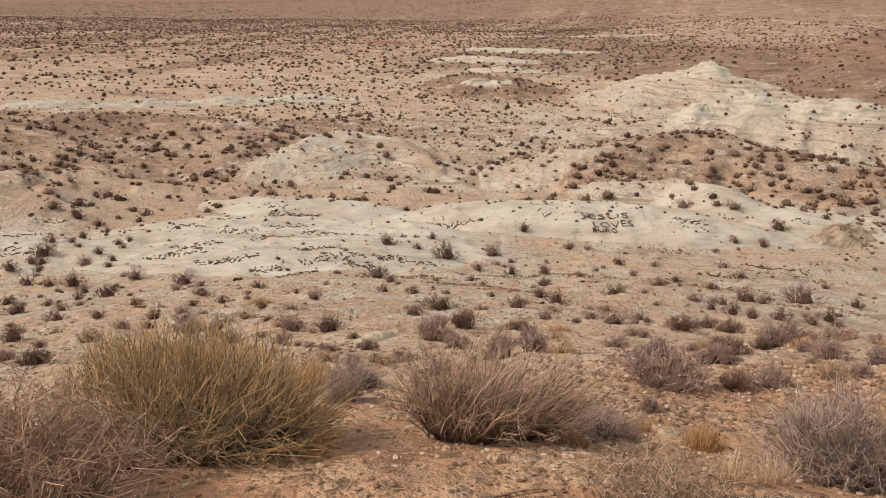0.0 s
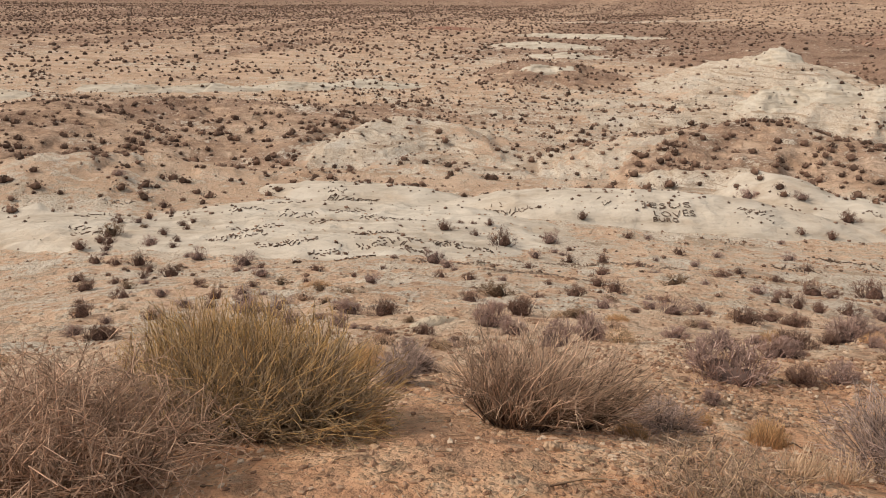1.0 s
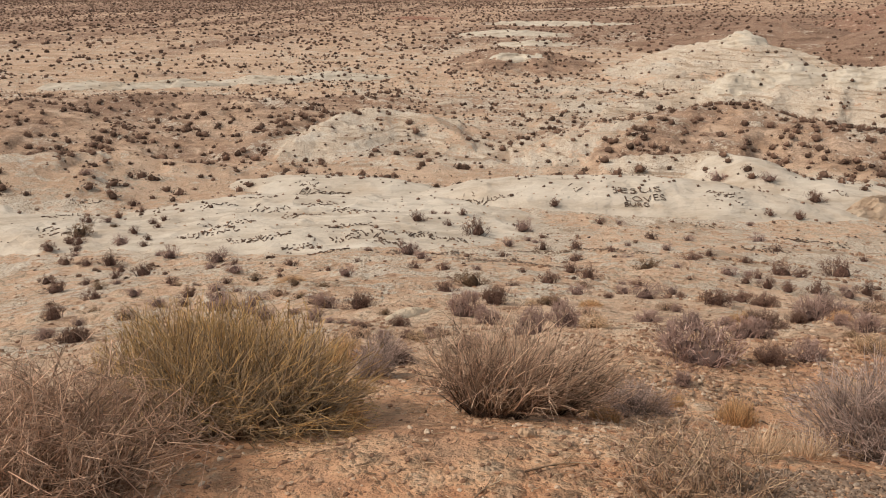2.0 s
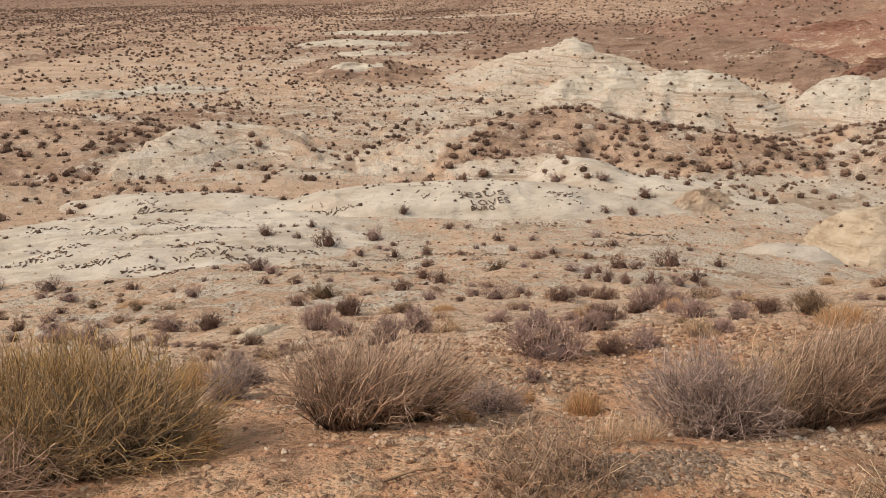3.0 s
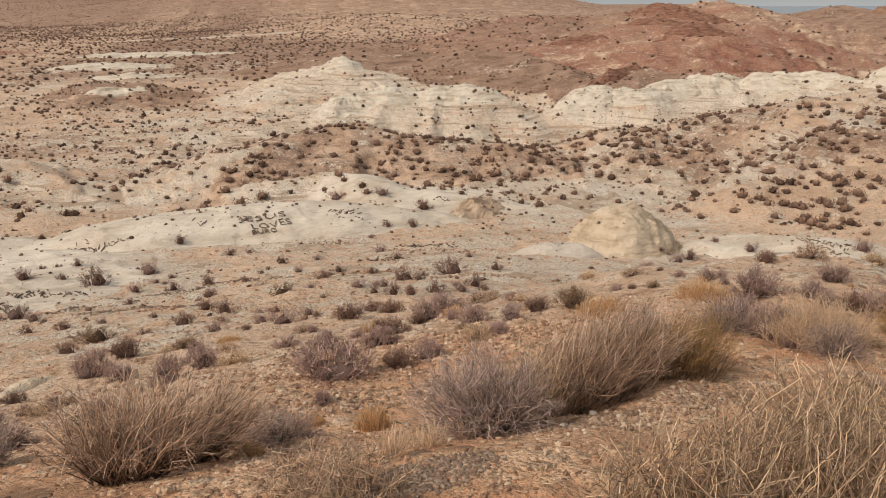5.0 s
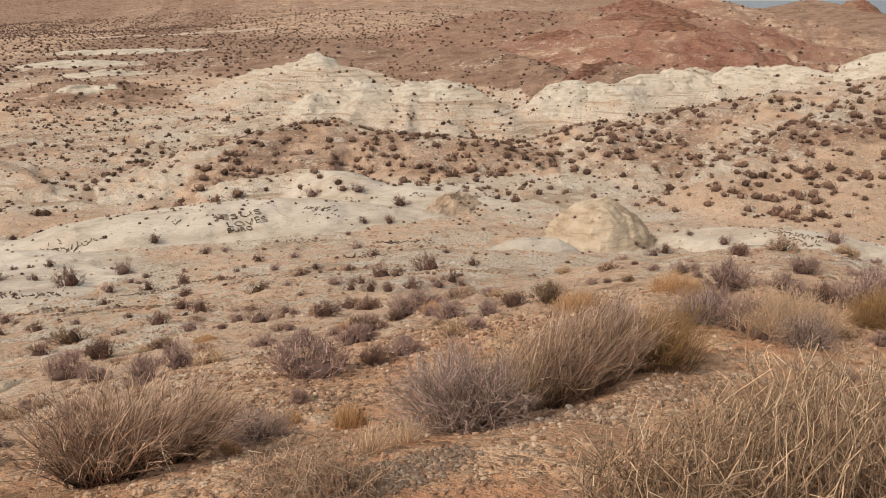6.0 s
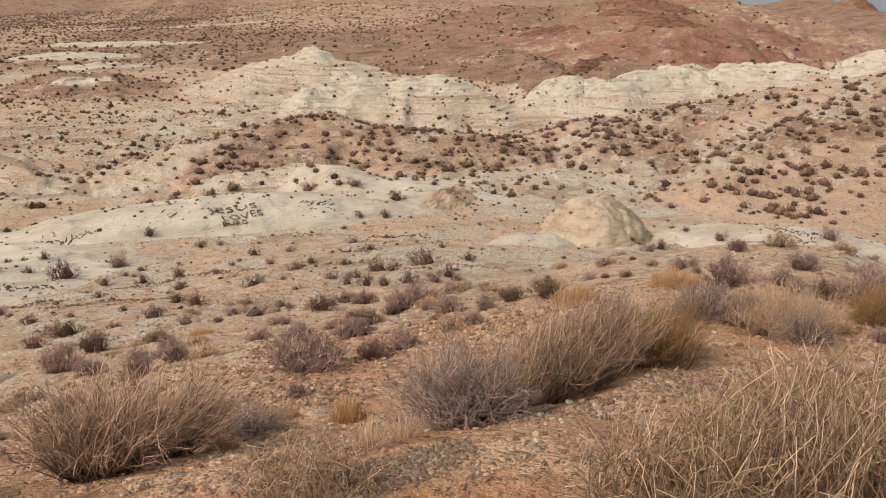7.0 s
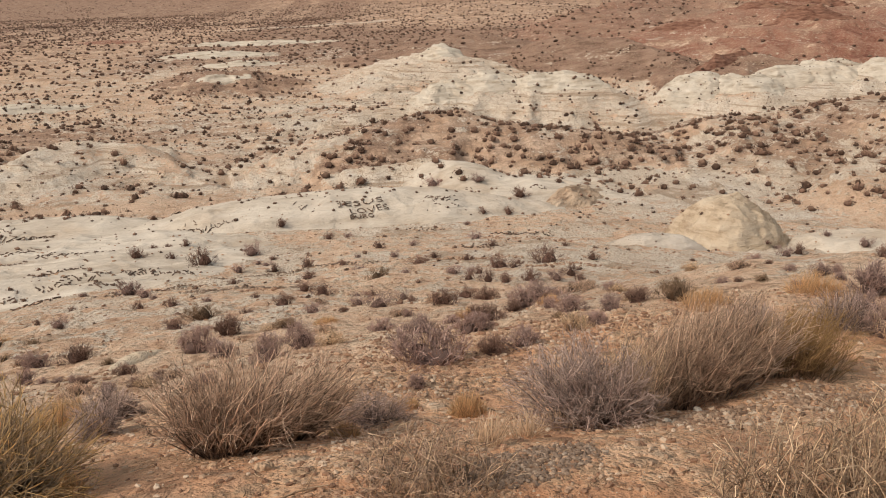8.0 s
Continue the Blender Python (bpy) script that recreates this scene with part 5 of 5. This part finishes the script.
# ---- words and marks laid out in dark stones on the slickrock ----
def drape(local, cx, cy, right, up):
    """World places of flat points (u to the right, v up the rock, w above it)."""
    x = cx + local[:, 0] * right[0] + local[:, 1] * up[0]
    y = cy + local[:, 0] * right[1] + local[:, 1] * up[1]
    return np.stack([x, y, surface(x, y) + 0.015 + local[:, 2]], 1)


def stone_word(text, label, cx, cy, wide, high, turn=0.0):
    """A word in laid stones: cx, cy its lower left corner, wide its length, high its letters' height over the ground plan."""
    cu = bpy.data.curves.new("stone_word", "FONT")
    cu.body, cu.size, cu.extrude, cu.offset, cu.resolution_u = text, 1.0, 0.015, -0.035, 3
    tmp = bpy.data.objects.new("stone_word", cu)
    me = bpy.data.meshes.new_from_object(tmp)
    bpy.data.objects.remove(tmp)
    v = np.empty(len(me.vertices) * 3, np.float32)
    me.vertices.foreach_get("co", v)
    v = v.reshape(-1, 3)
    v[:, 0] = (v[:, 0] - v[:, 0].min()) / np.ptp(v[:, 0]) * wide
    v[:, 1] = (v[:, 1] - v[:, 1].min()) / np.ptp(v[:, 1]) * high
    v[:, 2] = v[:, 2] + 0.04
    v[:, :2] += np.random.default_rng(len(text)).normal(0, 0.018, (len(v), 2))
    c, s = math.cos(radians(turn)), math.sin(radians(turn))
    w = drape(v, cx, cy, (c, s), (-s, c))
    low = float(w[:, 2].min())
    w -= (cx, cy, low)
    me.vertices.foreach_set("co", w.astype(np.float32).ravel())
    me.materials.clear()
    me.materials.append(DARKSTONE)
    me.update()
    ob = new("stone_word", me)
    ob.location = (cx, cy, low)
    return tagged(ob, label, "writing", "words laid in stones")


STROKE = None


def stroke_mesh():
    """One flat stone stroke, a metre long, shared by all marks."""
    v = np.array([(-0.5, -0.5, -0.5), (0.5, -0.4, -0.5), (0.5, 0.5, -0.5), (-0.5, 0.4, -0.5), (-0.42, -0.35, 0.5), (0.44, -0.3, 0.5), (0.4, 0.35, 0.5), (-0.45, 0.3, 0.5)])
    f = np.array([(0, 1, 5, 4), (1, 2, 6, 5), (2, 3, 7, 6), (3, 0, 4, 7), (4, 5, 6, 7), (3, 2, 1, 0)])
    return mesh_from("stroke", v, f, DARKSTONE, False)


def stone_marks(cx, cy, wide, high, count, turn=0.0, seed=0):
    """A row of short laid-stone strokes that cannot be read."""
    r = np.random.default_rng(seed)
    ob = new("stone_marks")
    ob.location = (cx, cy, float(surface(cx, cy)[0]))
    c, s = math.cos(radians(turn)), math.sin(radians(turn))
    count = int(1.7 * count)
    rows = []
    for k in range(count):
        a = r.choice([0.0, 1.5, 1.5, 0.9, 2.2, -0.3]) + r.normal(0, 0.25)
        ln = r.uniform(0.08, 0.20) * (2.2 if abs(math.sin(a)) > 0.7 else 0.9)
        u, v = (k + 0.5) / count * wide - wide / 2 + r.normal(0, 0.05), r.normal(0, high * 0.32)
        rows.append((cx + u * c - v * s, cy + u * s + v * c, 0.5 * ln * math.cos(a + radians(turn)), 0.5 * ln * math.sin(a + radians(turn)), ln, r.uniform(0.03, 0.05)))
    x, y, dx, dy, ln, thick = np.array(rows).T
    z0, z1 = surface(x - dx, y - dy), surface(x + dx, y + dy)
    for k in range(count):
        piece = new("stroke", STROKE)
        piece.parent = ob
        along = Vector((2 * dx[k], 2 * dy[k], z1[k] - z0[k])).to_track_quat("X", "Z").to_matrix().to_4x4()
        piece.matrix_basis = Matrix.Translation((x[k] - cx, y[k] - cy, (z0[k] + z1[k]) / 2 + 0.02 - ob.location.z)) @ along @ Matrix.Diagonal((ln[k], thick[k], 0.045, 1))
    return tagged(ob, "row of dark stones laid as scrawled marks on slickrock", "writing", "marks laid in stones")


STROKE = stroke_mesh()
stone_word("JESUS", "words laid in dark stones on pale slickrock", 7.70, 43.62, 2.60, 0.60, -1.5)
stone_word("LOVES", "words laid in dark stones on pale slickrock", 8.32, 42.98, 2.16, 0.44, 2.5)
stone_word("BURG", "words laid in dark stones on pale slickrock", 8.21, 42.58, 1.31, 0.27, 2.0)
stone_word("BIZARRE", "word laid in dark stones on a slickrock dome", -10.62, 47.30, 3.15, 0.75, -7.0)
stone_marks(-12.00, 34.52, 2.67, 1.08, 20, 19.2, 1)
stone_marks(-11.92, 37.14, 2.56, 0.96, 18, 17.8, 2)
stone_marks(-10.87, 41.02, 2.15, 1.20, 14, 14.8, 3)
stone_marks(-8.66, 39.08, 2.04, 0.96, 14, 12.5, 4)
stone_marks(-8.47, 32.63, 1.48, 0.84, 12, 14.6, 5)
stone_marks(-9.73, 32.38, 1.49, 0.96, 12, 16.7, 6)
stone_marks(-7.06, 31.08, 1.41, 1.20, 12, 12.8, 7)
stone_marks(-5.78, 35.32, 2.35, 0.96, 18, 9.3, 8)
stone_marks(-4.33, 33.07, 1.95, 0.84, 16, 7.5, 9)
stone_marks(-5.60, 29.37, 1.54, 0.84, 14, 10.8, 10)
stone_marks(-14.12, 42.77, 1.96, 0.96, 12, 18.3, 11)
stone_marks(-4.82, 40.29, 1.77, 0.84, 12, 6.8, 12)
stone_marks(-5.26, 32.05, 1.43, 0.84, 12, 9.3, 13)
stone_marks(-3.07, 31.31, 1.62, 0.60, 14, 5.6, 14)
stone_marks(-8.51, 42.72, 1.89, 0.84, 12, 11.3, 15)
stone_marks(-6.68, 40.98, 1.51, 0.72, 10, 9.3, 16)
stone_marks(-12.59, 45.20, 1.70, 0.72, 10, 15.6, 17)
stone_marks(-10.39, 48.84, 1.44, 0.72, 8, 12.0, 18)
stone_marks(-2.31, 33.54, 1.48, 0.60, 12, 3.9, 19)
stone_marks(-1.06, 33.08, 1.70, 0.60, 14, 1.8, 20)
stone_marks(0.80, 44.20, 2.24, 0.60, 14, -1.0, 21)
stone_marks(-0.48, 44.74, 0.97, 0.72, 6, 0.6, 22)
stone_marks(11.74, 39.57, 1.80, 0.96, 12, -16.5, 23)
stone_marks(16.57, 48.02, 1.24, 1.20, 6, -19.0, 24)
stone_marks(17.22, 48.50, 0.96, 0.84, 5, -19.6, 25)
stone_marks(11.94, 32.27, 1.77, 0.84, 14, -20.3, 26)
stone_marks(13.93, 43.34, 1.64, 0.96, 10, -17.8, 27)
stone_marks(13.57, 43.74, 1.32, 0.72, 8, -17.2, 28)
stone_marks(15.64, 36.30, 1.73, 0.60, 12, -23.3, 29)
stone_marks(16.32, 36.02, 1.73, 0.60, 12, -24.4, 30)
stone_marks(5.79, 44.74, 0.71, 0.96, 4, -7.4, 31)
stone_marks(21.57, 47.27, 1.12, 0.84, 6, -24.5, 32)
stone_marks(15.06, 36.88, 1.45, 0.60, 10, -22.2, 33)
stone_marks(-19.79, 35.76, 1.48, 0.96, 10, 29.0, 34)
stone_marks(-21.77, 40.65, 2.33, 0.84, 14, 28.2, 35)
stone_marks(-20.83, 36.97, 0.92, 0.96, 6, 29.4, 36)
stone_marks(-22.65, 44.86, 1.81, 0.60, 10, 26.8, 37)
stone_marks(33.12, 26.35, 2.44, 1.00, 16, -51.5, 38)
stone_marks(32.13, 25.82, 1.79, 1.00, 12, -51.2, 39)
stone_marks(31.22, 25.51, 1.76, 0.80, 12, -50.7, 40)
stone_marks(32.82, 27.47, 1.85, 0.70, 12, -50.1, 41)
